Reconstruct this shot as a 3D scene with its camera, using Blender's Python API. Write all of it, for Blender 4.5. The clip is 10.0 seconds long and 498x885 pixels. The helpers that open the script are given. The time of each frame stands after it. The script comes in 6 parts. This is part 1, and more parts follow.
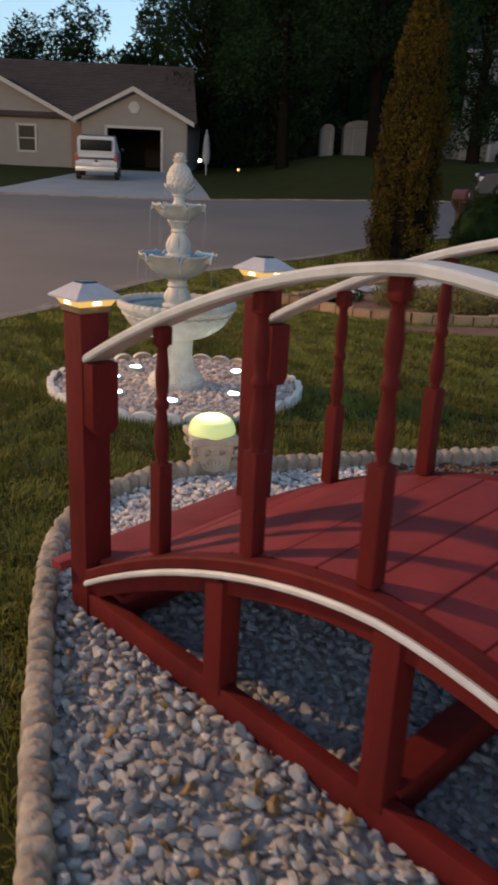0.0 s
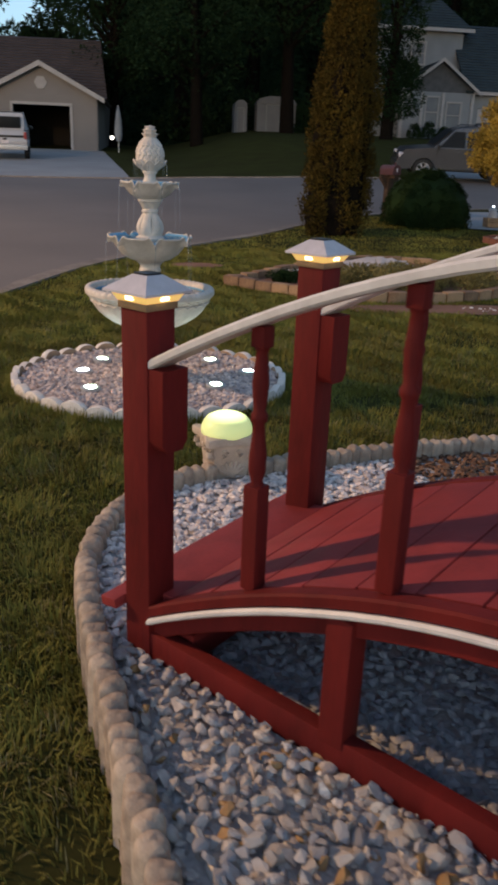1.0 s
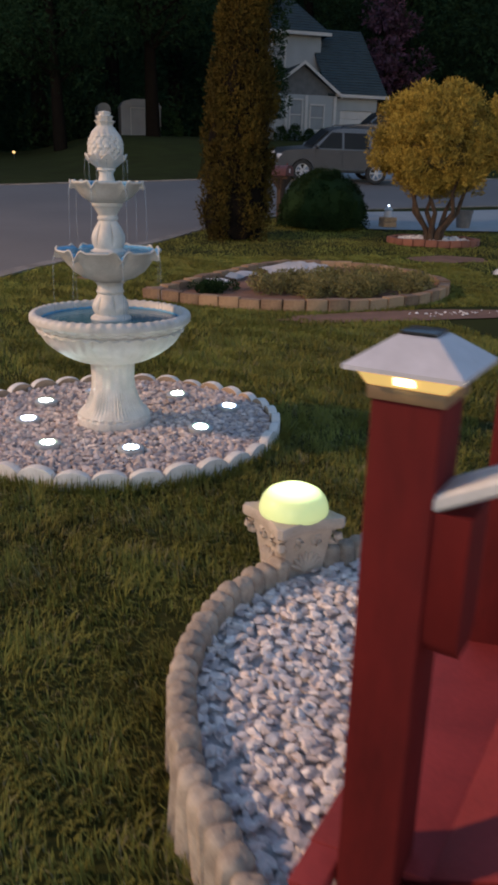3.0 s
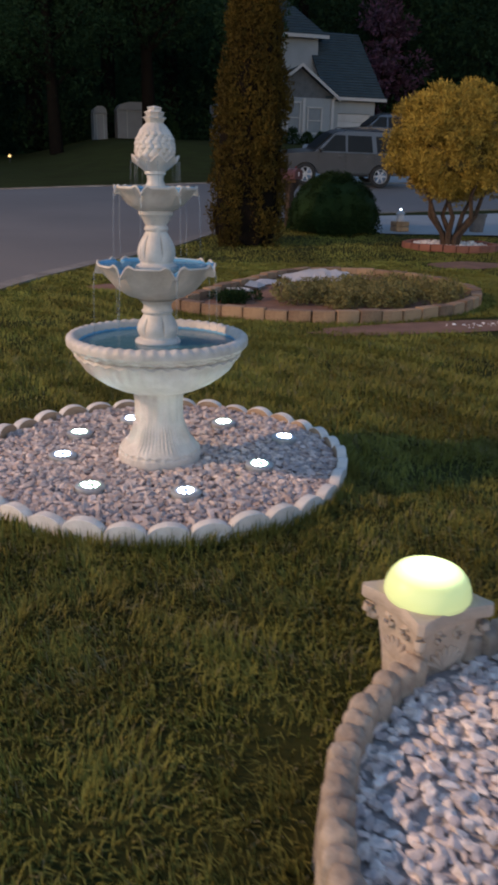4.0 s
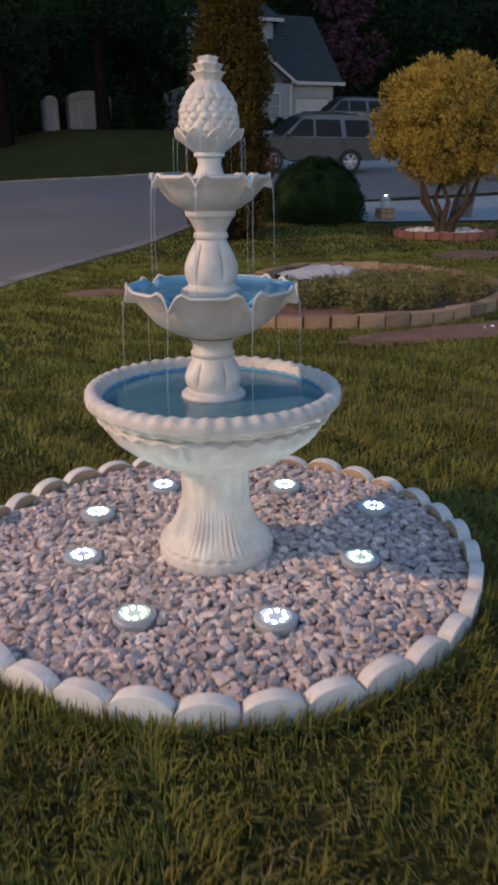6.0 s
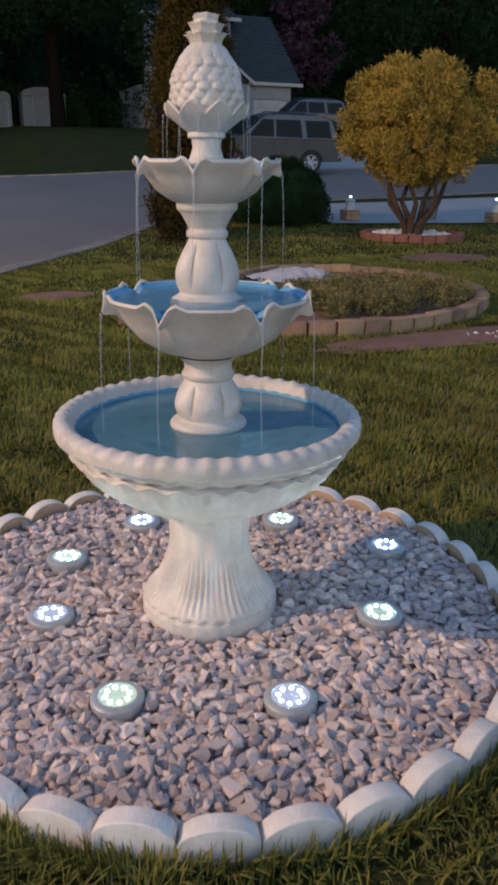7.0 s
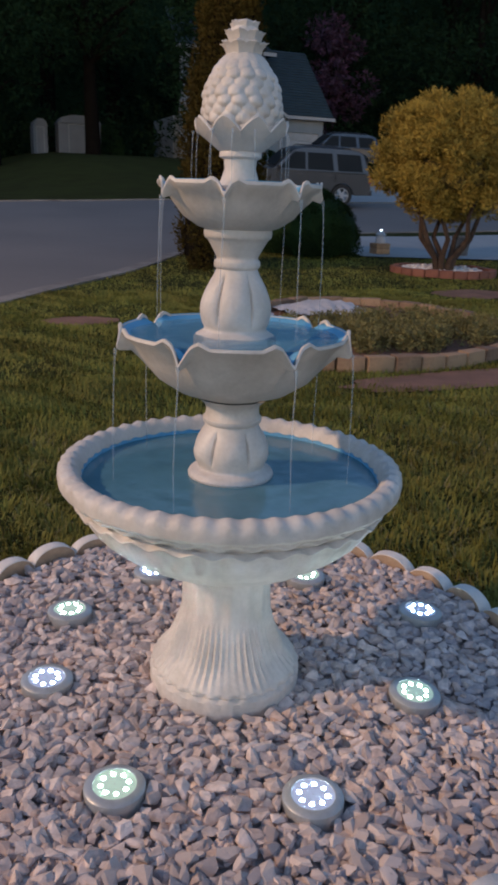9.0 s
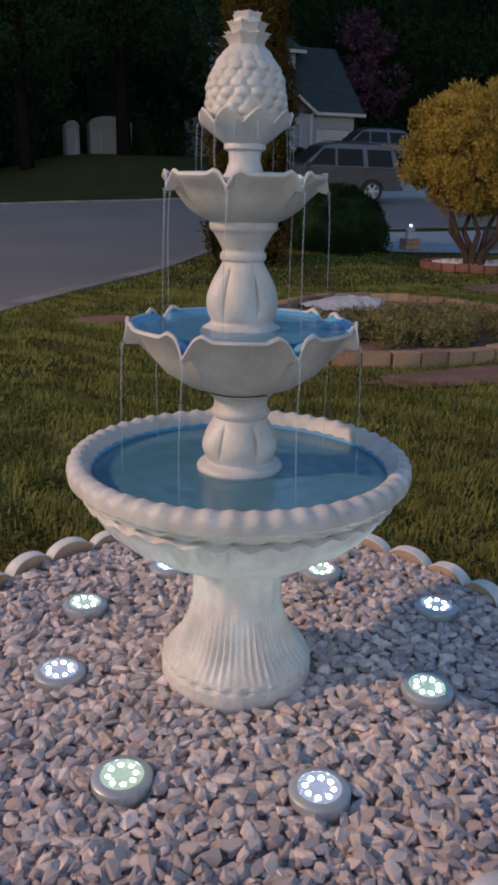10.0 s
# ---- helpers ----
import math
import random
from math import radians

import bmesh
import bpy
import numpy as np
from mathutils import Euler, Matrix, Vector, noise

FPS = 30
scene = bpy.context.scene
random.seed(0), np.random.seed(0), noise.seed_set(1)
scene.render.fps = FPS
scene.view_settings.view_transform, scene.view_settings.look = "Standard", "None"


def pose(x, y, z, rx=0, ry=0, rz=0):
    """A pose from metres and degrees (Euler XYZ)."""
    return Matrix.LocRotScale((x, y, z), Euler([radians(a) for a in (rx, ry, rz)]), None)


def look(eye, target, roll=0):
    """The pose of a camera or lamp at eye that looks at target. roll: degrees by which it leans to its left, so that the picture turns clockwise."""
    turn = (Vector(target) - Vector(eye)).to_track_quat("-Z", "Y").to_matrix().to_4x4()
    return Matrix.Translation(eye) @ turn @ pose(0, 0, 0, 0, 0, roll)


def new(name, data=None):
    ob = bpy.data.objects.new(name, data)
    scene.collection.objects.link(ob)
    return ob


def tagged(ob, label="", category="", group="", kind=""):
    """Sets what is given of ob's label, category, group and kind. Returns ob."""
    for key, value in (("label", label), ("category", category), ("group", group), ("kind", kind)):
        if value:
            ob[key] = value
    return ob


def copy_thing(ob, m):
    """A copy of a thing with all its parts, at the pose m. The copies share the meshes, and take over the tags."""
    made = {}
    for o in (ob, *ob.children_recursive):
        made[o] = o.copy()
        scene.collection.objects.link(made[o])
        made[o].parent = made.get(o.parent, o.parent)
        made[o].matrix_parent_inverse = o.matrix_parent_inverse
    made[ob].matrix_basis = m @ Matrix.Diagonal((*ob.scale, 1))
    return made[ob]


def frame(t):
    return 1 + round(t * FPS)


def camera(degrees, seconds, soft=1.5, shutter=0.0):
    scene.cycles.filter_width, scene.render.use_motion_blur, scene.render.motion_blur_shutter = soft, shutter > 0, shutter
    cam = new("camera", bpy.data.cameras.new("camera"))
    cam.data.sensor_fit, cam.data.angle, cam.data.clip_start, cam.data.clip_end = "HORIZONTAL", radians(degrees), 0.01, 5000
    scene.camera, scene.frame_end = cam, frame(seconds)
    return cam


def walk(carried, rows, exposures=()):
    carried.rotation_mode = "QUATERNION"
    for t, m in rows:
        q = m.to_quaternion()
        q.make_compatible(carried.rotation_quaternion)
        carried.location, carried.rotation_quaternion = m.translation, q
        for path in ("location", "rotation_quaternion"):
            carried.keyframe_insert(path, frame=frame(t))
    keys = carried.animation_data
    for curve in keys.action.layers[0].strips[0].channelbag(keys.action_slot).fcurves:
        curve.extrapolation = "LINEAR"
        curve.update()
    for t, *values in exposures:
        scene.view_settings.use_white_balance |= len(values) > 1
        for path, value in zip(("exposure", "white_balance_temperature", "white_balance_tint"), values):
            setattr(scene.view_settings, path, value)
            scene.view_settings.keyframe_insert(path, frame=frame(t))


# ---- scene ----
cam = camera(35.4, 10.0, 3.3, 0.5)
PATH = [
    (0, (-0.052, -0.215, 1.442), (-0.036, 1.683, 0.817), 2.7),
    (0.5, (-0.294, -0.035, 1.436), (-0.177, 1.859, 0.805), 3.4),
    (1, (-0.495, 0.123, 1.41), (-0.273, 1.996, 0.744), 2.2),
    (1.5, (-0.612, 0.382, 1.394), (-0.339, 2.253, 0.741), 2.1),
    (2, (-0.722, 0.644, 1.378), (-0.356, 2.502, 0.737), 3.0),
    (2.5, (-0.893, 0.891, 1.348), (-0.402, 2.717, 0.696), 1.5),
    (4, (-1.21, 1.79, 1.337), (-0.666, 3.605, 0.697), 1.1),
    (4.5, (-1.3, 2.061, 1.34), (-0.777, 3.881, 0.697), 0.5),
    (5, (-1.284, 2.437, 1.34), (-0.794, 4.268, 0.702), 1.0),
    (5.5, (-1.285, 2.703, 1.318), (-0.732, 4.51, 0.664), 0.6),
    (6, (-1.318, 3.017, 1.316), (-0.688, 4.795, 0.652), -0.4),
    (7.5, (-1.282, 3.627, 1.242), (-0.519, 5.348, 0.566), 0.5),
    (8, (-1.329, 3.725, 1.22), (-0.559, 5.425, 0.5), -0.2),
    (8.5, (-1.284, 3.72, 1.257), (-0.519, 5.45, 0.607), 1.0),
    (9, (-1.215, 3.698, 1.259), (-0.524, 5.479, 0.665), 2.0),
    (9.5, (-1.17, 3.689, 1.258), (-0.541, 5.493, 0.668), 1.1),
    (10, (-1.158, 3.676, 1.247), (-0.546, 5.483, 0.647), 1.0),
]
walk(cam, [(t, look(eye, target, roll)) for t, eye, target, roll in PATH], exposures=[(0, 0.02, 6550, 10), (1.5, -0.06, 6150, 10), (2.5, -0.04, 5900, 10), (5, 0, 5650, 10), (7.5, 0.02, 5500, 10), (8.5, -0.12, 5480, 10), (9, -0.22, 5450, 10), (10, -0.22, 5400, 10)])

# ---- light: blue dusk sky and one warm street lamp beyond the lawn ----
world = bpy.data.worlds.new("dusk")
scene.world = world
world.use_nodes = True
wn = world.node_tree
sky = wn.nodes.new("ShaderNodeTexSky")
sky.sky_type = "NISHITA"
sky.sun_disc = False
sky.sun_elevation = radians(4.0)
sky.sun_rotation = radians(200)
sky.air_density, sky.dust_density, sky.ozone_density = 1.0, 0.5, 3.2
wn.nodes["Background"].inputs["Strength"].default_value = 0.40
haze = wn.nodes.new("ShaderNodeHueSaturation")
haze.inputs["Saturation"].default_value = 0.72
wn.links.new(sky.outputs["Color"], haze.inputs["Color"])
wn.links.new(haze.outputs["Color"], wn.nodes["Background"].inputs["Color"])


def lamp(name, kind, place, energy, colour, radius=0.1):
    data = bpy.data.lights.new(name, kind)
    data.energy, data.color = energy, colour
    if kind == "POINT":
        data.shadow_soft_size = radius
    ob = new(name, data)
    ob.location = place
    return ob


lamp("street_lamp_light", "POINT", (-17.3, 8.35, 10.2), 13200, (1.0, 0.59, 0.30), 0.30)
scene.view_settings.exposure = 0.0

# ---- materials ----


def mat(name, a, b=None, scale=20.0, rough=0.7, bump=0.0, metal=0.0, fine=120.0, spread=0.5, island=0.0, alpha=1.0, coat=0.0, shine=0.5, stretch=(1, 1, 1), emit=None, power=0.0, rand=0.0):
    m = bpy.data.materials.new(name)
    m.use_nodes = True
    nt = m.node_tree
    n, l = nt.nodes, nt.links
    p = n["Principled BSDF"]
    p.inputs["Roughness"].default_value = rough
    p.inputs["Metallic"].default_value = metal
    p.inputs["Alpha"].default_value = alpha
    p.inputs["Coat Weight"].default_value = coat
    p.inputs["Specular IOR Level"].default_value = shine
    b = b or tuple(c * 0.75 for c in a)
    tc = n.new("ShaderNodeTexCoord")
    mp = n.new("ShaderNodeMapping")
    mp.inputs["Scale"].default_value = stretch
    l.new(tc.outputs["Object"], mp.inputs["Vector"])
    big, small = n.new("ShaderNodeTexNoise"), n.new("ShaderNodeTexNoise")
    for node, s, d in ((big, scale, 4), (small, fine, 3)):
        node.inputs["Scale"].default_value = s
        node.inputs["Detail"].default_value = d
        l.new(mp.outputs["Vector"], node.inputs["Vector"])
    add = n.new("ShaderNodeMath")
    add.operation = "MULTIPLY_ADD"
    add.inputs[1].default_value = 0.35
    l.new(small.outputs["Fac"], add.inputs[0])
    l.new(big.outputs["Fac"], add.inputs[2])
    last = add.outputs[0]
    if island or rand:
        src = n.new("ShaderNodeNewGeometry" if island else "ShaderNodeObjectInfo")
        ad2 = n.new("ShaderNodeMath")
        ad2.operation = "MULTIPLY_ADD"
        ad2.inputs[1].default_value = island or rand
        l.new(src.outputs["Random Per Island" if island else "Random"], ad2.inputs[0])
        l.new(last, ad2.inputs[2])
        off = n.new("ShaderNodeMath")
        off.operation = "SUBTRACT"
        off.inputs[1].default_value = (island or rand) / 2
        l.new(ad2.outputs[0], off.inputs[0])
        last = off.outputs[0]
    ramp = n.new("ShaderNodeValToRGB")
    mid = 0.67
    ramp.color_ramp.elements[0].position = max(0.0, mid - spread / 2)
    ramp.color_ramp.elements[1].position = min(1.0, mid + spread / 2)
    ramp.color_ramp.elements[0].color = (*b, 1)
    ramp.color_ramp.elements[1].color = (*a, 1)
    l.new(last, ramp.inputs["Fac"])
    l.new(ramp.outputs["Color"], p.inputs["Base Color"])
    if bump:
        bp = n.new("ShaderNodeBump")
        bp.inputs["Strength"].default_value = bump
        bp.inputs["Distance"].default_value = 0.01
        l.new(add.outputs[0], bp.inputs["Height"])
        l.new(bp.outputs["Normal"], p.inputs["Normal"])
    if emit:
        p.inputs["Emission Color"].default_value = (*emit, 1)
        p.inputs["Emission Strength"].default_value = power
    return m


def stones(name, colours, rough=0.75, rand=False):
    """Stone colours, one for each stone."""
    m = mat(name, (0.4, 0.4, 0.4), rough=rough, bump=0.4, fine=200, scale=60)
    nt = m.node_tree
    n, l = nt.nodes, nt.links
    ramp = n.new("ShaderNodeValToRGB")
    ramp.color_ramp.interpolation = "CONSTANT"
    els = ramp.color_ramp.elements
    while len(els) < len(colours):
        els.new(0.5)
    for i, c in enumerate(colours):
        els[i].position = i / len(colours)
        els[i].color = (*c, 1)
    src = n.new("ShaderNodeObjectInfo" if rand else "ShaderNodeNewGeometry")
    l.new(src.outputs["Random" if rand else "Random Per Island"], ramp.inputs["Fac"])
    noise_tex = n.new("ShaderNodeTexNoise")
    noise_tex.inputs["Scale"].default_value = 45
    noise_tex.inputs["Detail"].default_value = 4
    tc = n.new("ShaderNodeTexCoord")
    l.new(tc.outputs["Object"], noise_tex.inputs["Vector"])
    rng = n.new("ShaderNodeMapRange")
    rng.inputs["From Min"].default_value, rng.inputs["From Max"].default_value = 0.3, 0.7
    rng.inputs["To Min"].default_value, rng.inputs["To Max"].default_value = 0.7, 1.15
    l.new(noise_tex.outputs["Fac"], rng.inputs["Value"])
    mix = n.new("ShaderNodeMix")
    mix.data_type, mix.blend_type = "RGBA", "MULTIPLY"
    mix.inputs["Factor"].default_value = 1.0
    l.new(ramp.outputs["Color"], mix.inputs["A"])
    l.new(rng.outputs["Result"], mix.inputs["B"])
    l.new(mix.outputs["Result"], n["Principled BSDF"].inputs["Base Color"])
    return m


def glow(name, colour, power):
    return mat(name, colour, colour, rough=0.4, emit=colour, power=power)


RED = mat("red_stained_wood", (0.150, 0.0115, 0.0095), (0.083, 0.0063, 0.0055), 9, 0.72, 0.35, shine=0.22, fine=70, stretch=(1, 1, 0.3), rand=0.12)
REDDECK = mat("red_deck_boards", (0.295, 0.036, 0.034), (0.19, 0.021, 0.020), 7, 0.66, 0.3, shine=0.3, fine=90, rand=0.25)
WHITEPAINT = mat("white_painted_rail", (0.72, 0.69, 0.66), (0.56, 0.53, 0.5), 14, 0.5, 0.15, fine=80)
CONCRETE = mat("tan_concrete", (0.52, 0.42, 0.32), (0.27, 0.21, 0.16), 22, 0.9, 0.6, fine=150, rand=0.35)
SCALLOP = mat("pale_concrete", (0.82, 0.77, 0.71), (0.62, 0.56, 0.50), 16, 0.85, 0.4, fine=160, rand=0.2)
RESIN = mat("white_cast_resin", (0.70, 0.64, 0.575), (0.50, 0.45, 0.39), 11, 0.52, 0.3, fine=90)
BLUEPAINT = mat("blue_basin_paint", (0.16, 0.42, 0.66), (0.11, 0.33, 0.55), 10, 0.5, 0.05)
WATER = mat("water", (0.115, 0.26, 0.33), (0.09, 0.21, 0.27), 12, 0.16, 0.14, fine=40, alpha=0.86)
SHALLOW = mat("shallow_water", (0.22, 0.46, 0.62), (0.15, 0.37, 0.53), 14, 0.10, 0.5, fine=50, alpha=0.55)
STREAM = mat("falling_water", (0.7, 0.75, 0.8), (0.6, 0.65, 0.7), 12, 0.1, alpha=0.22)
STEEL = mat("brushed_steel", (0.55, 0.55, 0.53), (0.42, 0.42, 0.41), 20, 0.4, 0.1, metal=0.45)
BLACK = mat("black_plastic", (0.02, 0.02, 0.022), (0.012, 0.012, 0.014), 20, 0.3)
CAPWHITE = mat("white_plastic_cap", (0.62, 0.58, 0.6), (0.5, 0.47, 0.48), 20, 0.45)
AMBER = glow("amber_lens", (1.0, 0.62, 0.18), 0.62)
AMBERHOT = glow("amber_led", (1.0, 0.8, 0.4), 6.0)
GLOBE = glow("glowing_globe", (0.80, 0.88, 0.36), 0.75)
gt = GLOBE.node_tree
g_co, g_sep, g_map = gt.nodes.new("ShaderNodeTexCoord"), gt.nodes.new("ShaderNodeSeparateXYZ"), gt.nodes.new("ShaderNodeMapRange")
g_map.interpolation_type = "SMOOTHSTEP"
g_map.inputs["From Min"].default_value, g_map.inputs["From Max"].default_value = 0.258, 0.292
g_map.inputs["To Min"].default_value, g_map.inputs["To Max"].default_value = 0.40, 2.6
gt.links.new(g_co.outputs["Object"], g_sep.inputs["Vector"])
gt.links.new(g_sep.outputs["Z"], g_map.inputs["Value"])
gt.links.new(g_map.outputs["Result"], gt.nodes["Principled BSDF"].inputs["Emission Strength"])
LEDWARM = glow("led_greenish", (0.78, 1.0, 0.78), 500)
LEDCOOL = glow("led_bluish", (0.76, 0.9, 1.0), 500)
LENSW = mat("frosted_lens_green", (0.4, 0.5, 0.36), (0.34, 0.42, 0.3), 30, 0.3, emit=(0.74, 0.9, 0.66), power=0.45)
LENSC = mat("frosted_lens_blue", (0.5, 0.55, 0.65), (0.45, 0.5, 0.6), 30, 0.3, emit=(0.62, 0.68, 0.88), power=0.28)
LAWN = mat("lawn_soil", (0.045, 0.050, 0.014), (0.032, 0.032, 0.011), 1.1, 1.0, 0.5, fine=60, shine=0.03)
GRASS = mat("grass_blades", (0.212, 0.216, 0.042), (0.140, 0.120, 0.026), 1.1, 0.85, island=0.18, fine=4, shine=0.2)
STRAW = mat("dry_grass_blades", (0.26, 0.22, 0.09), (0.15, 0.13, 0.05), 1.2, 0.8, island=0.5, fine=6)
ASPHALT = mat("asphalt", (0.17, 0.15, 0.135), (0.13, 0.115, 0.105), 0.35, 0.85, 0.3, fine=25)
DRIVE = mat("driveway_concrete", (0.34, 0.34, 0.33), (0.26, 0.255, 0.25), 0.6, 0.85, 0.2, fine=20)
KERB = mat("worn_kerb", (0.27, 0.24, 0.21), (0.12, 0.10, 0.085), 2.5, 0.9, 0.4, fine=20)
GRIT = mat("stone_grit", (0.54, 0.51, 0.49), (0.36, 0.33, 0.315), 60, 0.95, 0.8, fine=220)
DIRT = mat("bare_earth", (0.25, 0.125, 0.075), (0.14, 0.070, 0.043), 5, 0.95, 0.6, fine=60)
MULCH = mat("bark_mulch", (0.24, 0.13, 0.07), (0.10, 0.05, 0.03), 40, 0.95, 0.8, fine=140, island=0.5)
GOLD = mat("golden_shrub_leaves", (0.42, 0.285, 0.048), (0.19, 0.14, 0.026), 1.6, 0.8, island=0.4, fine=6, shine=0.15)
CYPRESS = mat("arborvitae_leaves", (0.082, 0.058, 0.011), (0.028, 0.021, 0.006), 2.4, 0.9, island=0.08, fine=9, shine=0.06, stretch=(1, 1, 0.35))
SHRUB = mat("dark_shrub_leaves", (0.020, 0.040, 0.012), (0.011, 0.022, 0.007), 2, 0.9, island=0.25, fine=9, shine=0.08)
# dark core colour that paints the shade seen in the golden crown's gaps
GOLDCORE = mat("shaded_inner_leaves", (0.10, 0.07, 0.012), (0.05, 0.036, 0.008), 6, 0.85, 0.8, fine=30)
LOWSHRUB = mat("olive_shrub_leaves", (0.235, 0.195, 0.055), (0.11, 0.094, 0.026), 2, 0.75, island=0.6, fine=9)
BRONZE = mat("bronze_plastic", (0.24, 0.16, 0.085), (0.17, 0.11, 0.06), 20, 0.5)
# one leaf colour twice: dusk shade painted into the woods, a lit tone nearer
LEAFDARK = mat("shaded_tree_leaves", (0.018, 0.036, 0.015), (0.005, 0.011, 0.0052), 0.22, 0.95, island=0.15, fine=1.2, shine=0.04)
LEAFMID = mat("lit_tree_leaves", (0.022, 0.045, 0.019), (0.004, 0.009, 0.004), 0.30, 0.95, island=0.15, fine=1.0, shine=0.04)
LEAFPURPLE = mat("purple_tree_leaves", (0.052, 0.016, 0.040), (0.020, 0.007, 0.017), 0.5, 0.8, island=0.6, fine=3)
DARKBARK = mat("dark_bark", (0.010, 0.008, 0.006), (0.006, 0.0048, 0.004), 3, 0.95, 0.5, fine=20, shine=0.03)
BARK = mat("bark", (0.085, 0.05, 0.027), (0.032, 0.019, 0.012), 12, 0.9, 0.7, fine=60)
STUCCO = mat("beige_siding", (0.195, 0.183, 0.172), (0.165, 0.155, 0.147), 1.0, 0.85, 0.1)
SHEDPAINT = mat("grey_shed_paint", (0.13, 0.14, 0.15), (0.10, 0.11, 0.12), 1.5, 0.8, 0.1)
SIDING = mat("pale_siding", (0.205, 0.225, 0.24), (0.165, 0.182, 0.195), 1.0, 0.8, 0.1)
TRIM = mat("white_house_trim", (0.33, 0.325, 0.32), (0.27, 0.265, 0.26), 2.0, 0.6)
ROOFBROWN = mat("brown_shingles", (0.075, 0.055, 0.05), (0.05, 0.037, 0.034), 1.5, 0.9, 0.4, fine=14, island=0.3)
ROOFBLUE = mat("slate_blue_shingles", (0.03, 0.05, 0.06), (0.02, 0.034, 0.042), 1.5, 0.9, 0.4, fine=14, island=0.3)
DARKIN = mat("dark_interior", (0.02, 0.018, 0.017), (0.012, 0.011, 0.01), 2, 0.9)
GLASS = mat("dark_window_glass", (0.012, 0.014, 0.016), (0.008, 0.01, 0.012), 2, 0.4, shine=0.12)
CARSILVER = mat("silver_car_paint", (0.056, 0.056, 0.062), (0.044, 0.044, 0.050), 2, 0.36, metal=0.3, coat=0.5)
CARWHITE = mat("white_car_paint", (0.40, 0.41, 0.43), (0.33, 0.34, 0.36), 2, 0.3, coat=0.5)
ALLOY = mat("bright_alloy", (0.42, 0.42, 0.43), (0.32, 0.32, 0.33), 10, 0.4, metal=0.3)
CARDARK = mat("dark_car_paint", (0.03, 0.035, 0.05), (0.02, 0.025, 0.035), 2, 0.25, coat=0.6)
TYRE = mat("tyre_rubber", (0.02, 0.02, 0.02), (0.013, 0.013, 0.013), 10, 0.85)
BRICK = mat("tan_wall_block", (0.40, 0.25, 0.135), (0.18, 0.105, 0.062), 5, 0.9, 0.6, fine=50, rand=0.5)
TERRA = mat("red_edging", (0.26, 0.10, 0.06), (0.17, 0.065, 0.04), 5, 0.9, 0.4, fine=50, rand=0.4)
PLASTIC = mat("pale_sheet", (0.55, 0.50, 0.48), (0.42, 0.38, 0.36), 4, 0.6, 0.3)
CASTSTONE = mat("tan_cast_stone", (0.66, 0.55, 0.44), (0.44, 0.35, 0.27), 14, 0.85, 0.5, fine=120)
CURTAIN = mat("curtained_glass", (0.15, 0.165, 0.18), (0.11, 0.12, 0.135), 2, 0.35, shine=0.3)
# tan tone that puts the shade of the scallops' inner sides into colour
INNERSHADE = mat("shade_toned_concrete", (0.46, 0.33, 0.22), (0.27, 0.18, 0.115), 14, 0.9, 0.5, fine=90, rand=0.2)
LITSPOT = glow("porch_bulb", (1.0, 0.93, 0.8), 5.0)
GREYROCKS = [(1.42 * c[0], 1.30 * c[1], 1.24 * c[2]) for c in [(0.42, 0.38, 0.36), (0.34, 0.32, 0.32), (0.50, 0.45, 0.42), (0.30, 0.28, 0.285), (0.38, 0.32, 0.29), (0.46, 0.42, 0.40), (0.33, 0.31, 0.32), (0.55, 0.50, 0.47)]]
RIVERROCKS = [(1.02 * c[0], 0.98 * c[1], 0.92 * c[2]) for c in [(0.52, 0.50, 0.49), (0.38, 0.38, 0.40), (0.60, 0.58, 0.55), (0.30, 0.30, 0.32), (0.40, 0.26, 0.12), (0.66, 0.64, 0.62), (0.46, 0.43, 0.40), (0.42, 0.43, 0.46), (0.50, 0.45, 0.40), (0.55, 0.54, 0.53), (0.47, 0.47, 0.49), (0.62, 0.60, 0.58)]]
WHITEROCKS = [(1.42 * c[0], 1.32 * c[1], 1.24 * c[2]) for c in [(0.62, 0.60, 0.58), (0.50, 0.48, 0.48), (0.70, 0.67, 0.64), (0.42, 0.40, 0.41), (0.58, 0.53, 0.50), (0.66, 0.64, 0.62)]]
GRAVEL, GRAVEL1 = stones("grey_gravel", GREYROCKS), stones("grey_gravel_single", GREYROCKS, rand=True)
RIVER, RIVER1 = stones("river_pebbles", RIVERROCKS, 0.6), stones("river_pebbles_single", RIVERROCKS, 0.6, rand=True)
# blue-grey stone, toned darker to hold the shade under the bridge as well
SLATESHADE = stones("slate_and_shade_gravel", [(0.33, 0.34, 0.36), (0.24, 0.25, 0.27), (0.43, 0.44, 0.45), (0.29, 0.30, 0.33), (0.38, 0.39, 0.40)])
WHITEGRAVEL = stones("white_gravel", WHITEROCKS)

# ---- building helpers ----


def far(x, y, k=1.2):
    """A place across the street, k times as far from the garden."""
    return -0.4 + k * (x + 0.4), 0.5 + k * (y - 0.5)


RNG = np.random.default_rng(7)


def finish(bm, smooth=True):
    me = bpy.data.meshes.new("mesh")
    bmesh.ops.recalc_face_normals(bm, faces=bm.faces)
    bm.to_mesh(me)
    bm.free()
    if smooth:
        me.polygons.foreach_set("use_smooth", [True] * len(me.polygons))
        me.set_sharp_from_angle(angle=radians(38))
    return me


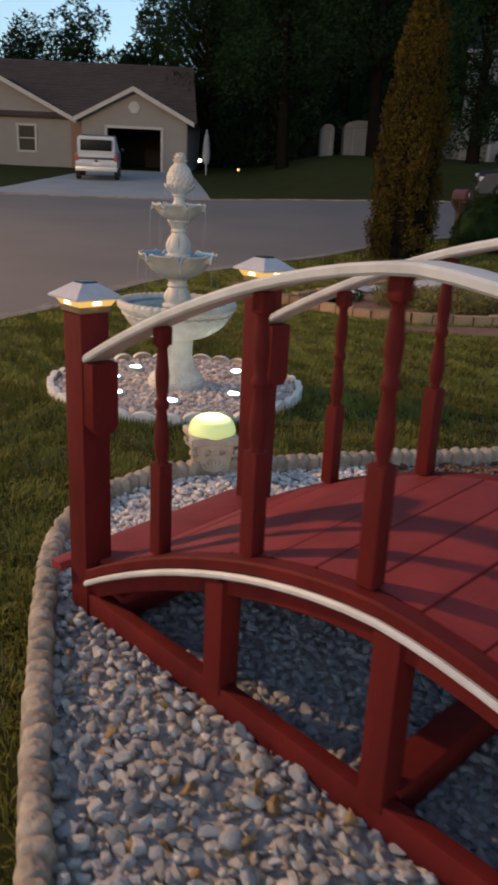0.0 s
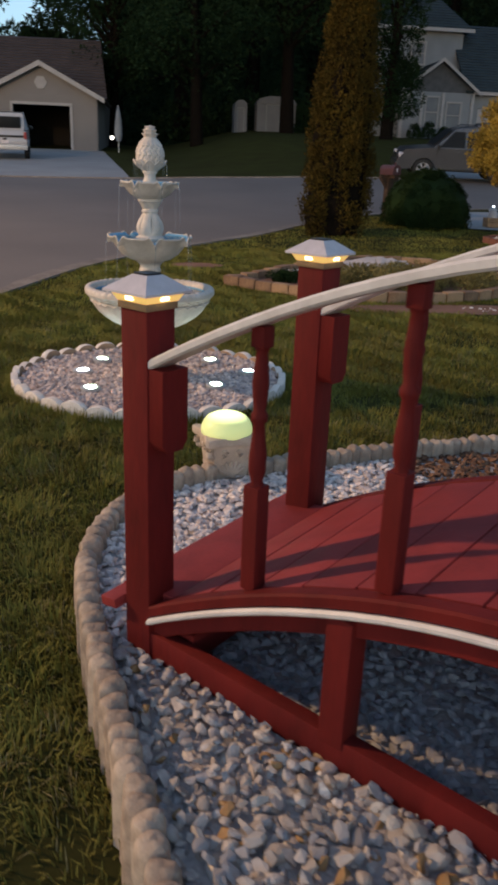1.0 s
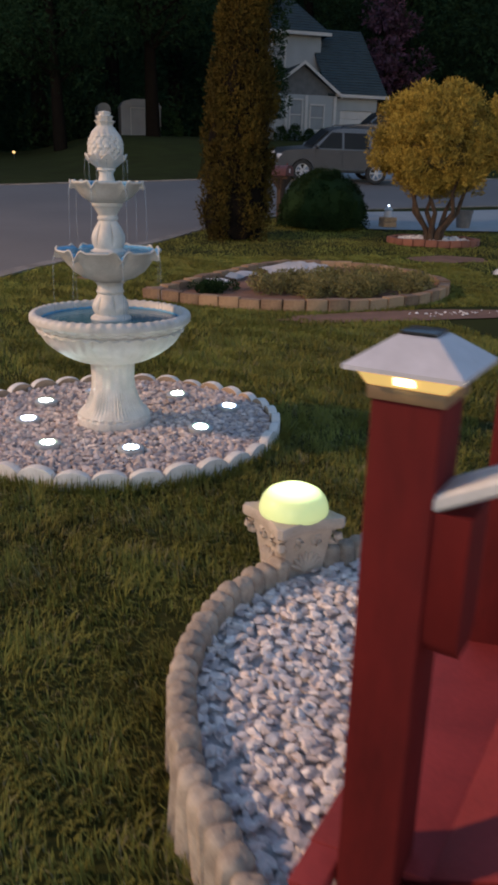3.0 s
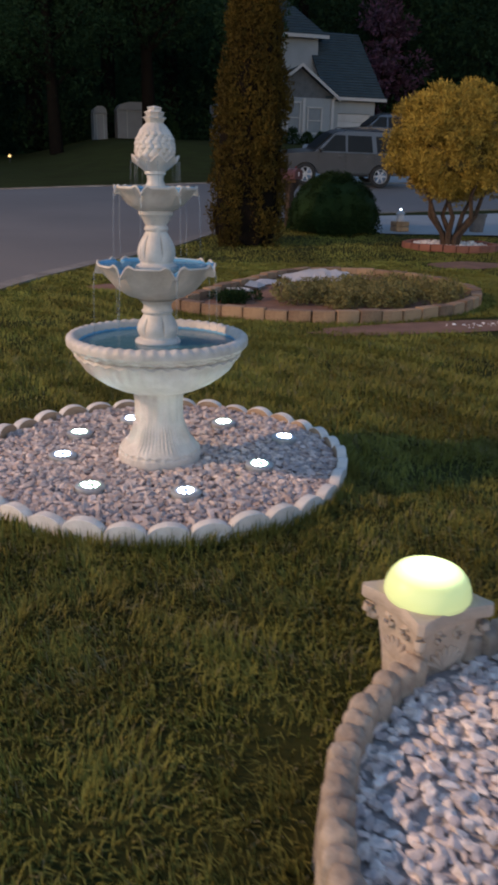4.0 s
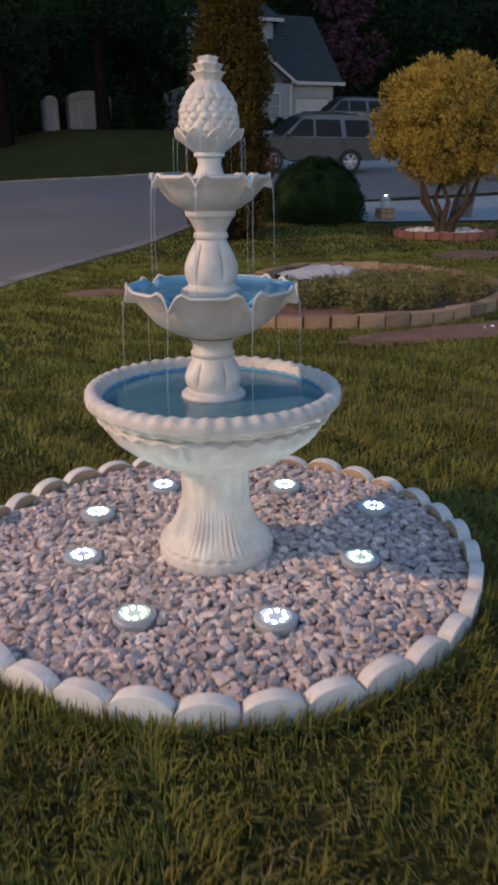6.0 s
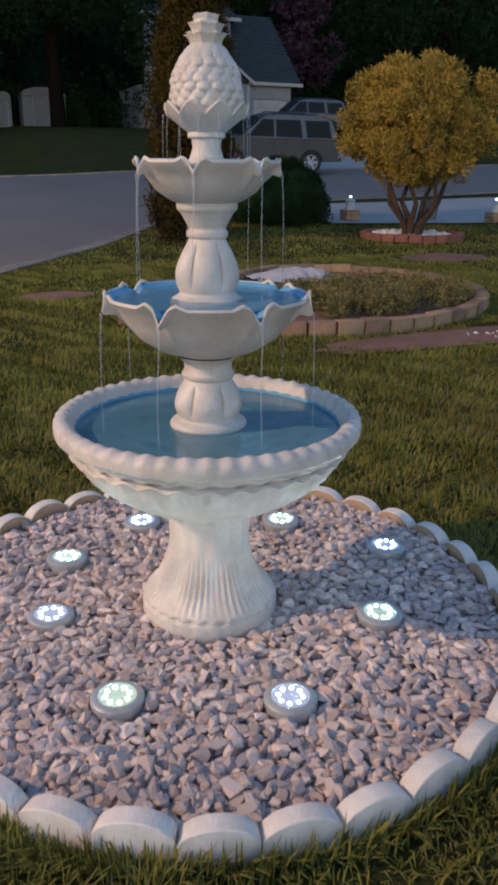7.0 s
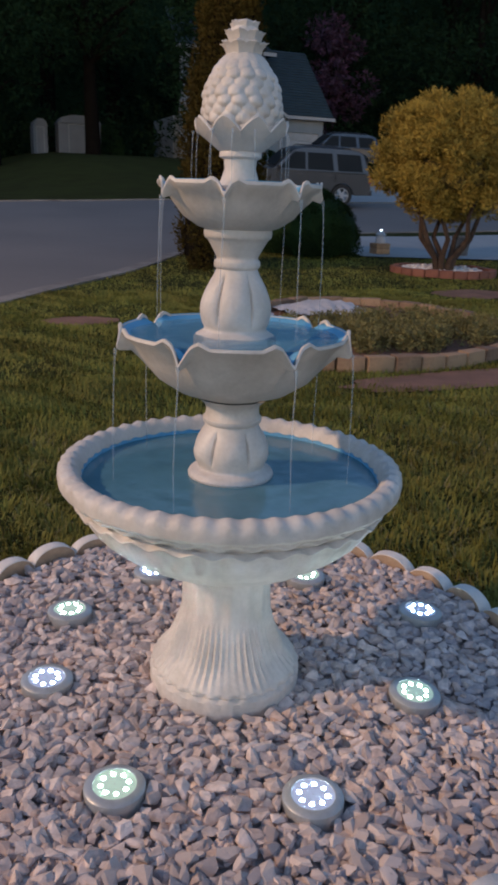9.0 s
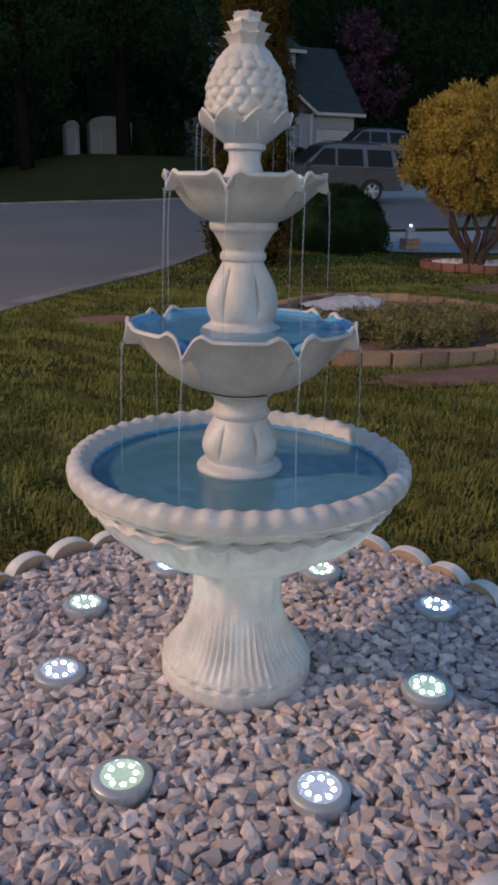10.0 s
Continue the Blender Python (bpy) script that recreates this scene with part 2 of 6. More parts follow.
def part(name, bm, material, parent, label="", m=None, kind=""):
    me = finish(bm) if isinstance(bm, bmesh.types.BMesh) else bm
    if not me.materials:
        me.materials.append(material)
    ob = new(name, me)
    ob.parent = parent
    if m is not None:
        ob.matrix_basis = m
    return tagged(ob, label, kind=kind)


def thing(name, label, category, m=None, group="", kind=""):
    ob = new(name)
    ob.empty_display_size = 0.1
    if m is not None:
        ob.matrix_basis = m
    return tagged(ob, label, category, group, kind)


def solo(name, bm, material, label, category, group="", kind="", m=None):
    ob = part(name, bm, material, None, label, m, kind)
    return tagged(ob, "", category, group, kind)


def box(bm, c, s, turn=None, bevel=0.0, taper=1.0):
    """A box round c with sizes s; turn: a rotation matrix; taper: the top's size to the bottom's."""
    r = bmesh.ops.create_cube(bm, size=1.0)
    vs = r["verts"]
    for v in vs:
        k = taper if v.co.z > 0 else 1.0
        v.co = Vector((v.co.x * s[0] * k, v.co.y * s[1] * k, v.co.z * s[2]))
    if bevel:
        es = list({e for v in vs for e in v.link_edges})
        res = bmesh.ops.bevel(bm, geom=es, offset=bevel, segments=2, affect="EDGES", profile=0.6)
        vs = list({v for f in res["faces"] for v in f.verts} | {v for v in vs if v.is_valid})
    for v in vs:
        p = v.co if turn is None else turn @ v.co
        v.co = p + Vector(c)
    return vs


def lathe(bm, prof, n=64, shape=None, closed=False):
    """A turned form: prof of (r, z); shape(theta, i, r, z) -> (r, z) changes it round the axis."""
    rings = []
    for i, (r, z) in enumerate(prof):
        ring = []
        for k in range(n):
            th = 2 * math.pi * k / n
            rr, zz = shape(th, i, r, z) if shape else (r, z)
            ring.append(bm.verts.new((rr * math.cos(th), rr * math.sin(th), zz)))
        rings.append(ring)
    for a, b in zip(rings, rings[1:]):
        for k in range(n):
            bm.faces.new((a[k], a[(k + 1) % n], b[(k + 1) % n], b[k]))
    if closed:
        bm.faces.new(rings[0][::-1])
        bm.faces.new(rings[-1])
    return bm


def tube(bm, pts, radii, n=8):
    """A round bar along pts."""
    pts = [Vector(p) for p in pts]
    rings = []
    for i, p in enumerate(pts):
        d = (pts[min(i + 1, len(pts) - 1)] - pts[max(i - 1, 0)]).normalized()
        a = d.orthogonal().normalized()
        b = d.cross(a)
        r = float(radii[i] if hasattr(radii, "__len__") else radii)
        rings.append([bm.verts.new(p + r * (math.cos(2 * math.pi * k / n) * a + math.sin(2 * math.pi * k / n) * b)) for k in range(n)])
    for x, y in zip(rings, rings[1:]):
        for k in range(n):
            bm.faces.new((x[k], x[(k + 1) % n], y[(k + 1) % n], y[k]))
    bm.faces.new(rings[0][::-1])
    bm.faces.new(rings[-1])
    return bm


def prism(bm, outline, lo, hi, axis="z"):
    """An outline of (a, b) drawn out from lo to hi along an axis."""
    def at(a, b, h):
        return {"z": (a, b, h), "y": (a, h, b), "x": (h, a, b)}[axis]
    x = [bm.verts.new(at(a, b, lo)) for a, b in outline]
    y = [bm.verts.new(at(a, b, hi)) for a, b in outline]
    k = len(x)
    bm.faces.new(x[::-1])
    bm.faces.new(y)
    for i in range(k):
        bm.faces.new((x[i], x[(i + 1) % k], y[(i + 1) % k], y[i]))
    return bm


def raw(verts, faces, material, smooth=False):
    me = bpy.data.meshes.new("mesh")
    me.from_pydata(verts, [], faces)
    me.materials.append(material)
    if smooth:
        me.polygons.foreach_set("use_smooth", [True] * len(me.polygons))
    me.update()
    return me


def quads(v, material):
    """v: array (n, 4, 3) of leaf or blade corners, as one mesh."""
    n = len(v)
    me = bpy.data.meshes.new("mesh")
    me.vertices.add(4 * n)
    me.vertices.foreach_set("co", np.ascontiguousarray(v, np.float32).ravel())
    me.loops.add(4 * n)
    me.loops.foreach_set("vertex_index", np.arange(4 * n, dtype=np.int32))
    me.polygons.add(n)
    me.polygons.foreach_set("loop_start", np.arange(n, dtype=np.int32) * 4)
    me.materials.append(material)
    me.update(calc_edges=True)
    return me


def smoothstep(a, b, x):
    t = np.clip((x - a) / (b - a), 0.0, 1.0)
    return t * t * (3 - 2 * t)


def ground(x, y):
    """The lie of the land: level round the fountain, rising towards the houses."""
    z = -0.060 + 0.0 * x
    z = z + 0.037 * np.maximum(0, y - 9.0) * smoothstep(8, 11, y) + 0.046 * np.maximum(0, y - 20.5)
    z = z + 0.012 * np.sin(1.3 * x + 0.4) * np.sin(1.1 * y) * smoothstep(3.2, 6, y)
    z = z - 0.26 * smoothstep(20, 29, y) * smoothstep(7, -5, x) + 1.12 * smoothstep(28.5, 46, y) * smoothstep(-1.0, 6.0, x)
    return z - 0.029 * np.maximum(0, y - 30) - 0.05 * np.maximum(0, y - 68)


def gz(x, y):
    return float(ground(np.float64(x), np.float64(y)))

# ---- the land ----


def sheet(xs, ys, lift, keep=None):
    g = np.array([[(x, y, gz(x, y) + lift) for x in xs] for y in ys])
    nx = len(xs)
    faces = []
    for j in range(len(ys) - 1):
        for i in range(nx - 1):
            if keep is None or keep(0.5 * (xs[i] + xs[i + 1]), 0.5 * (ys[j] + ys[j + 1])):
                a = j * nx + i
                faces.append((a, a + 1, a + nx + 1, a + nx))
    return g.reshape(-1, 3).tolist(), faces


XS = np.unique(np.concatenate([np.linspace(-300, -30, 10), np.linspace(-30, -6, 13), np.linspace(-6, 9, 61), np.linspace(9, 40, 16), np.linspace(40, 300, 10)]))
YS = np.unique(np.concatenate([np.linspace(-200, -10, 8), np.linspace(-10, 0, 6), np.linspace(0, 16, 65), np.linspace(16, 60, 45), np.linspace(60, 500, 12)]))
land = new("ground", raw(*sheet(XS, YS, 0.0), LAWN, True))
tagged(land, "patchy mown lawn sloping up to the houses", "lawn", kind="structure")

# the road's near edge and far edge, as polylines (x, y)
NEAR = [(-14, -8), (-9, -2), (-5.4, 2.5), (-3.6, 6.2), (-2.72, 8.3), (-2.25, 9.7), (-1.3, 12.1), (-0.3, 13.4), (1.45, 15.7), (2.55, 17.6), (3.85, 19.6), (5.5, 21.1), (8.5, 22.3), (13, 23.3), (24, 25.5), (60, 31)]
FAR = [(-60, 22.0), (-24, 26.6), (-12, 28.0), (-6, 28.7), (0, 29.2), (6, 29.8), (12, 30.6), (24, 33.2), (60, 41)]


def resample(line, step):
    out = []
    for (ax, ay), (bx, by) in zip(line, line[1:]):
        k = max(1, int(math.hypot(bx - ax, by - ay) / step))
        out += [(ax + (bx - ax) * i / k, ay + (by - ay) * i / k) for i in range(k)]
    return out + [line[-1]]


def soften(line, rounds=3):
    for _ in range(rounds):
        line = [line[0]] + [p for (ax, ay), (bx, by) in zip(line, line[1:]) for p in ((0.75 * ax + 0.25 * bx, 0.75 * ay + 0.25 * by), (0.25 * ax + 0.75 * bx, 0.25 * ay + 0.75 * by))] + [line[-1]]
    return line


def ribbon(line, half, lift, drop, material, name, label, category):
    """A strip with sides along a line on the ground."""
    bm = bmesh.new()
    rows = []
    for i, (x, y) in enumerate(line):
        (ax, ay), (bx, by) = line[max(i - 1, 0)], line[min(i + 1, len(line) - 1)]
        d = math.hypot(bx - ax, by - ay) or 1
        nx, ny = -(by - ay) / d, (bx - ax) / d
        z = gz(x, y) + lift
        rows.append([bm.verts.new((x + nx * o, y + ny * o, z + dz)) for o, dz in ((-half, -drop), (-half, 0), (half, 0), (half, -drop))])
    for a, b in zip(rows, rows[1:]):
        for k in range(3):
            bm.faces.new((a[k], b[k], b[k + 1], a[k + 1]))
    return solo(name, bm, material, label, category, kind="structure")


near_line = soften(NEAR)
far_line = soften(FAR)


def line_y(line, x):
    for (ax, ay), (bx, by) in zip(line, line[1:]):
        if ax <= x <= bx:
            return ay + (by - ay) * (x - ax) / (bx - ax + 1e-9)
    return None


def road_mesh():
    verts, faces = [], []
    xs = np.concatenate([np.linspace(-13.9, 14, 94), np.linspace(14.5, 59, 20)])
    rows = 22
    for x in xs:
        a, b = line_y(near_line, x), line_y(far_line, x)
        for j in range(rows):
            y = a + (b - a) * j / (rows - 1)
            verts.append((x, y, gz(x, y) + 0.02))
    for i in range(len(xs) - 1):
        for j in range(rows - 1):
            k = i * rows + j
            faces.append((k, k + rows, k + rows + 1, k + 1))
    return raw(verts, faces, ASPHALT, True)


tagged(new("road", road_mesh()), "grey asphalt street with a wide bend", "road", kind="structure")
ribbon(near_line, 0.12, 0.025, 0.08, KERB, "kerb", "low worn concrete kerb along the lawn", "kerb")
ribbon(far_line, 0.10, 0.05, 0.1, KERB, "kerb", "low concrete kerb across the street", "kerb")


def slab(name, corners, material, label, lift=0.03):
    """A paved patch between four corners, draped on the ground."""
    n = 12
    a, b, c, d = [np.array(p, float) for p in corners]
    verts = []
    for j in range(n):
        for i in range(n):
            s, t = i / (n - 1), j / (n - 1)
            p = (a * (1 - s) + b * s) * (1 - t) + (d * (1 - s) + c * s) * t
            verts.append((p[0], p[1], gz(p[0], p[1]) + lift))
    faces = [(j * n + i, j * n + i + 1, (j + 1) * n + i + 1, (j + 1) * n + i) for j in range(n - 1) for i in range(n - 1)]
    tagged(new(name, raw(verts, faces, material, True)), label, "driveway", kind="structure")


DRIVE_EDGE = [(6.3, 17.5), (14.5, 16.2), (20, 23.5), (7.6, 21.3)]
slab("driveway", [(-9.6, 28.6), (-1.6, 29.2), far(-3.3, 41.2), far(-8.0, 41.2)], DRIVE, "pale concrete driveway up to the open garage")
slab("driveway", DRIVE_EDGE, DRIVE, "pale concrete driveway behind the golden shrub")
slab("driveway", [(9.0, 30.4), (16.5, 31.4), far(19.5, 45.5), far(15.0, 45.5)], DRIVE, "concrete driveway of the pale house")

# ---- bridge over the dry bed ----
BU, BV = Vector((0.685, -0.729, 0)), Vector((0.729, 0.685, 0))
P1 = Vector((-0.529, 2.079, 0))
BW, BL = 0.722, 2.34
MID = BL / 2
BASE = 0.10
FRAME_B = Matrix((BU, BV, Vector((0, 0, 1)))).transposed().to_4x4()
FRAME_B.translation = P1
# in the bridge's own frame x runs along it, y across it, the near rail at y = 0


RISE = 0.072


def lift(y):
    """The bridge stands on sloping ground: its far side is higher."""
    return RISE * y


def deck_z(s):
    return 0.648 - 0.32 * abs(s - MID) ** 1.7


def rail_z(s):
    return 1.326 - 0.31 * abs(s - MID) ** 1.6


bridge = thing("garden_bridge", "dark red arched wooden garden bridge with white curved rails", "bridge", FRAME_B)


def arc_bar(s0, s1, fz, y0, y1, h, up=0.0, steps=28, bevel=0.006):
    bm = bmesh.new()
    rows = []
    for i in range(steps + 1):
        s = s0 + (s1 - s0) * i / steps
        z = fz(s) + up
        b = bevel
        sect = [(y0 + b, z), (y1 - b, z), (y1, z - b), (y1, z - h + b), (y1 - b, z - h), (y0 + b, z - h), (y0, z - h + b), (y0, z - b)]
        rows.append([bm.verts.new((s, y, zz)) for y, zz in sect])
    for a, b in zip(rows, rows[1:]):
        for k in range(8):
            bm.faces.new((a[k], b[k], b[(k + 1) % 8], a[(k + 1) % 8]))
    bm.faces.new(rows[0])
    bm.faces.new(rows[-1][::-1])
    return bm


def post_mesh():
    bm = bmesh.new()
    box(bm, (0, 0, (BASE - 0.03 + 1.075) / 2), (0.096, 0.096, 1.075 - BASE + 0.03), bevel=0.005)
    return bm


CAP_PARTS = {}


def post_cap(parent_post, x, y):
    bm = bmesh.new()
    box(bm, (0, 0, 0.009), (0.106, 0.106, 0.018), bevel=0.003)
    collar = part("cap_collar", bm, BRONZE, parent_post, "", pose(x, y, 1.071))
    bm = bmesh.new()
    box(bm, (0, 0, 0.029), (0.107, 0.107, 0.022), bevel=0.004, taper=1.24)
    part("lens", bm, AMBER, collar, "glowing amber light lens")
    for dx, dy in ((0, -0.0605), (0, 0.0605), (0.0605, 0), (-0.0605, 0)):
        bm = bmesh.new()
        box(bm, (dx, dy, 0.030), (0.026 if dy else 0.006, 0.026 if dx else 0.006, 0.011), bevel=0.002)
        part("led", bm, AMBERHOT, collar, "bright amber bulb")
    bm = bmesh.new()
    prof = [(0.157, 0.040), (0.157, 0.046), (0.060, 0.080), (0.054, 0.082)]
    rings = [[bm.verts.new((sx * w / 2, sy * w / 2, z)) for sx, sy in ((-1, -1), (1, -1), (1, 1), (-1, 1))] for w, z in prof]
    for a, b in zip(rings, rings[1:]):
        for k in range(4):
            bm.faces.new((a[k], a[(k + 1) % 4], b[(k + 1) % 4], b[k]))
    bm.faces.new(rings[0][::-1])
    bm.faces.new(rings[-1])
    part("cap_roof", bm, CAPWHITE, collar, "white pyramid roof")
    bm = bmesh.new()
    box(bm, (0, 0, 0.0845), (0.048, 0.048, 0.005), bevel=0.001)
    part("solar_panel", bm, BLACK, collar, "small black solar panel")


for x in (0.0, BL):
    for y in (0.0, BW):
        post = part("post", post_mesh(), RED, bridge, "", pose(x, y, lift(y)))
        post_cap(post, 0, 0)
        side = 1 if x == 0 else -1
        bm = bmesh.new()
        prism(bm, [(-0.044, 0.93), (0.044, 0.93), (0.044, 0.74), (0.026, 0.715), (-0.026, 0.715), (-0.044, 0.74)], 0.0485, 0.099, "x")
        part("rail_block", bm, RED, bridge, "", pose(x, y, lift(y)) @ Matrix.Diagonal((side, 1, 1, 1)))


def baluster_mesh(s):
    """A turned baluster between square ends."""
    lo, hi = deck_z(s) + 0.0015, rail_z(s) - 0.026
    h = hi - lo
    bm = bmesh.new()
    box(bm, (0, 0, h * 0.21), (0.045, 0.045, h * 0.42), bevel=0.004)
    prof = [(0.023, 0.42), (0.018, 0.43), (0.026, 0.415), (0.021, 0.435), (0.030, 0.475), (0.031, 0.53), (0.024, 0.60), (0.020, 0.65), (0.029, 0.665), (0.029, 0.685), (0.021, 0.70), (0.026, 0.75), (0.029, 0.80), (0.023, 0.87), (0.020, 0.91), (0.028, 0.925)]
    lathe(bm, [(r * 0.68, z * h) for r, z in prof], 16)
    box(bm, (0, 0, h * 0.962), (0.038, 0.038, h * 0.075), bevel=0.004)
    return finish(bm)


SPOTS = [0.373, 0.745, 1.11, 1.49, 1.92]
for s in SPOTS:
    me = baluster_mesh(s)
    for y in (0.0, BW):
        part("baluster", me, RED, bridge, "", pose(s, y, deck_z(s) + 0.0015 + lift(y)))

for y in (0.0, BW):
    part("handrail", arc_bar(0.035, BL - 0.035, rail_z, y - 0.045, y + 0.045, 0.026, lift(y)), WHITEPAINT, bridge, "white painted curved handrail")
    part("side_beam", arc_bar(0.048, BL - 0.048, lambda s: deck_z(s), y - 0.052 if y == 0 else y, y + 0.0 if y == 0 else y + 0.052, 0.036, lift(y)), RED, bridge)
    part("trim_strip", arc_bar(0.046, BL - 0.046, lambda s: deck_z(s) - 0.037, y - 0.058 if y == 0 else y + 0.02, y - 0.034 if y == 0 else y + 0.058, 0.02, lift(y)), WHITEPAINT, bridge, "white painted trim strip")
    part("arch_rib", arc_bar(0.05, BL - 0.05, lambda s: deck_z(s) - 0.038, y - 0.03 if y == 0 else y - 0.02, y + 0.0 if y == 0 else y + 0.015, 0.075, lift(y)), RED, bridge)
    bm = bmesh.new()
    box(bm, (MID, y - 0.02, BASE + 0.03 + lift(y)), (BL + 0.05, 0.045, 0.085), bevel=0.006)
    part("ground_beam", bm, RED, bridge)
    for s in (0.66, 1.20, 1.72):
        bm = bmesh.new()
        top = deck_z(s) - 0.06 + lift(y)
        box(bm, (s, y - 0.012, (BASE + 0.05 + top) / 2), (0.068, 0.068, top - BASE - 0.05), bevel=0.004)
        part("under_post", bm, RED, bridge)
for s in (0.12, 1.20, BL - 0.12):
    bm = bmesh.new()
    box(bm, (s, BW / 2, BASE + 0.045 + lift(BW / 2)), (0.09, BW - 0.02, 0.09), Matrix.Rotation(math.atan(RISE), 3, "X"), bevel=0.006)
    part("cross_beam", bm, RED, bridge)

# deck boards, laid across on the arc
# the first and last are flatter treads that reach past the posts
def board(s, z, length, slope, wide):
    bm = bmesh.new()
    box(bm, (0, 0, 0), (length, wide, 0.028), bevel=0.003)
    part("deck_board", bm, REDDECK, bridge, "", Matrix.Translation((s, BW / 2 + 0.002, z + lift(BW / 2))) @ Matrix.Rotation(math.atan(RISE), 4, "X") @ Matrix.Rotation(-slope, 4, "Y"))


edges = np.linspace(0.092, BL - 0.092, 16)
for a, b in zip(edges, edges[1:]):
    s, slope = 0.5 * (a + b), math.atan2(deck_z(b) - deck_z(a), b - a)
    board(s, deck_z(s) - 0.018 + 0.002 * math.sin(s * 37), (b - a) / math.cos(slope) - 0.004, slope, BW - 0.008)
for side in (-1, 1):
    board(MID + side * (MID + 0.014), 0.252, 0.215, -side * 0.16, BW - 0.008)
    bm = bmesh.new()
    box(bm, (0, 0, 0), (0.062, BW + 0.16, 0.03), bevel=0.004)
    part("end_board", bm, REDDECK, bridge, "", Matrix.Translation((MID + side * (MID + 0.088), BW / 2, 0.236 + lift(BW / 2))) @ Matrix.Rotation(math.atan(RISE), 4, "X") @ Matrix.Rotation(side * 0.16, 4, "Y"))

# ---- the raised bed: its floor and the log edging ----
CURB = soften([(-0.32, -1.3), (-0.32, -0.4), (-0.34, 0.5), (-0.43, 1.0), (-0.535, 1.40), (-0.64, 1.88), (-0.738, 2.33), (-0.75, 2.70), (-0.655, 2.98), (-0.505, 3.20), (-0.30, 3.335), (0.05, 3.44), (0.57, 3.59), (1.2, 3.74), (1.9, 3.84), (3.2, 3.9)], 2)
BED = CURB + [(4.2, 3.2), (4.2, -1.3)]


def bed_floor(name, outline, z, material, label):
    bm = bmesh.new()
    prism(bm, outline, z - 0.25, z)
    return solo(name, bm, material, label, "garden bed", kind="structure")


bed_floor("garden_bed", BED, 0.084, GRIT, "raised bed of stone grit under the pebbles")


def inside(outline, x, y):
    ax = np.array([p[0] for p in outline])
    ay = np.array([p[1] for p in outline])
    bx, by = np.roll(ax, -1), np.roll(ay, -1)
    x, y = np.asarray(x)[:, None], np.asarray(y)[:, None]
    cross = ((ay > y) != (by > y)) & (x < (bx - ax) * (y - ay) / (by - ay + 1e-12) + ax)
    return cross.sum(1) % 2 == 1


def spread_along(line, step):
    pts, left = [], 0.0
    for (ax, ay), (bx, by) in zip(line, line[1:]):
        d = math.hypot(bx - ax, by - ay)
        s = left
        while s < d:
            pts.append((ax + (bx - ax) * s / d, ay + (by - ay) * s / d, math.atan2(by - ay, bx - ax)))
            s += step
        left = s - d
    return pts


edging = thing("log_edging", "low tan concrete log edging round the raised pebble bed", "garden edging", kind="structure")


def log_mesh(k):
    r = np.random.default_rng(k)
    bm = bmesh.new()
    prof = [(0.034, -0.30), (0.0345, -0.05), (0.034, 0.0), (0.030, 0.012), (0.020, 0.019), (0.007, 0.021)]
    ph = r.uniform(0, 6.28, 4)
    lathe(bm, prof, 12, lambda th, i, rr, z: (rr * (1 + 0.06 * math.sin(3 * th + ph[0]) + 0.05 * math.sin(5 * th + ph[1] + i)), z + 0.004 * math.sin(2 * th + ph[2])), closed=True)
    for v in bm.verts:
        v.co.x *= 1.10
        v.co.y *= 1.08
    return finish(bm)


LOGS = [log_mesh(k) for k in range(6)]
for i, (x, y, a) in enumerate(spread_along(CURB, 0.057)):
    if math.hypot(x + 0.205, y - 3.44) < 0.115:
        continue
    me = LOGS[int(RNG.integers(6))]
    part("edging_log", me, CONCRETE, edging, "", pose(x + RNG.normal(0, 0.003), y + RNG.normal(0, 0.003), 0.145 + RNG.normal(0, 0.004), RNG.normal(0, 2), RNG.normal(0, 2), math.degrees(a) + RNG.integers(2) * 180 + RNG.normal(0, 4)))

# ---- fountain ----
FC = Vector((-0.575, 5.478, 0))
fountain = thing("tiered_fountain", "white three-tier garden fountain with a pineapple finial and blue basins", "fountain", pose(FC.x, FC.y, 0, 0, 0.25, 9))


def notch(th, n, w):
    """1 at n places round the axis, falling to 0 within w of the spacing."""
    f = (th * n / (2 * math.pi)) % 1.0
    d = min(f, 1 - f) / w
    q = max(0.0, 1 - d)
    return q * q * (1.6 - 0.6 * q)


# pedestal with a fluted skirt
prof = [(0.0, -0.03), (0.200, -0.03), (0.205, 0.0), (0.205, 0.036), (0.200, 0.043), (0.196, 0.046), (0.199, 0.051), (0.197, 0.060), (0.180, 0.077), (0.158, 0.098), (0.143, 0.125), (0.131, 0.155), (0.123, 0.19), (0.118, 0.225), (0.117, 0.262), (0.118, 0.30), (0.121, 0.335), (0.132, 0.358)]


def flutes(th, i, r, z):
    if 0.055 < z < 0.21:
        k = math.sin(math.pi * (z - 0.055) / 0.155) ** 0.6
        bundle = 0.5 + 0.5 * math.cos(8 * th)
        return r + 0.0055 * k * math.cos(56 * th) * (0.25 + 0.75 * bundle) + 0.004 * k * bundle, z
    if 0.04 < z <= 0.08:
        return r + 0.004 * math.cos(28 * th), z
    if z >= 0.21:
        return r + 0.002 * math.cos(16 * th), z
    return r, z


fine = []
for (r0, z0), (r1, z1) in zip(prof, prof[1:]):
    k = 3 if z0 >= 0.046 else 1
    fine += [(r0 + (r1 - r0) * j / k, z0 + (z1 - z0) * j / k) for j in range(k)]
part("pedestal", lathe(bmesh.new(), fine + [prof[-1]], 224, flutes), RESIN, fountain)

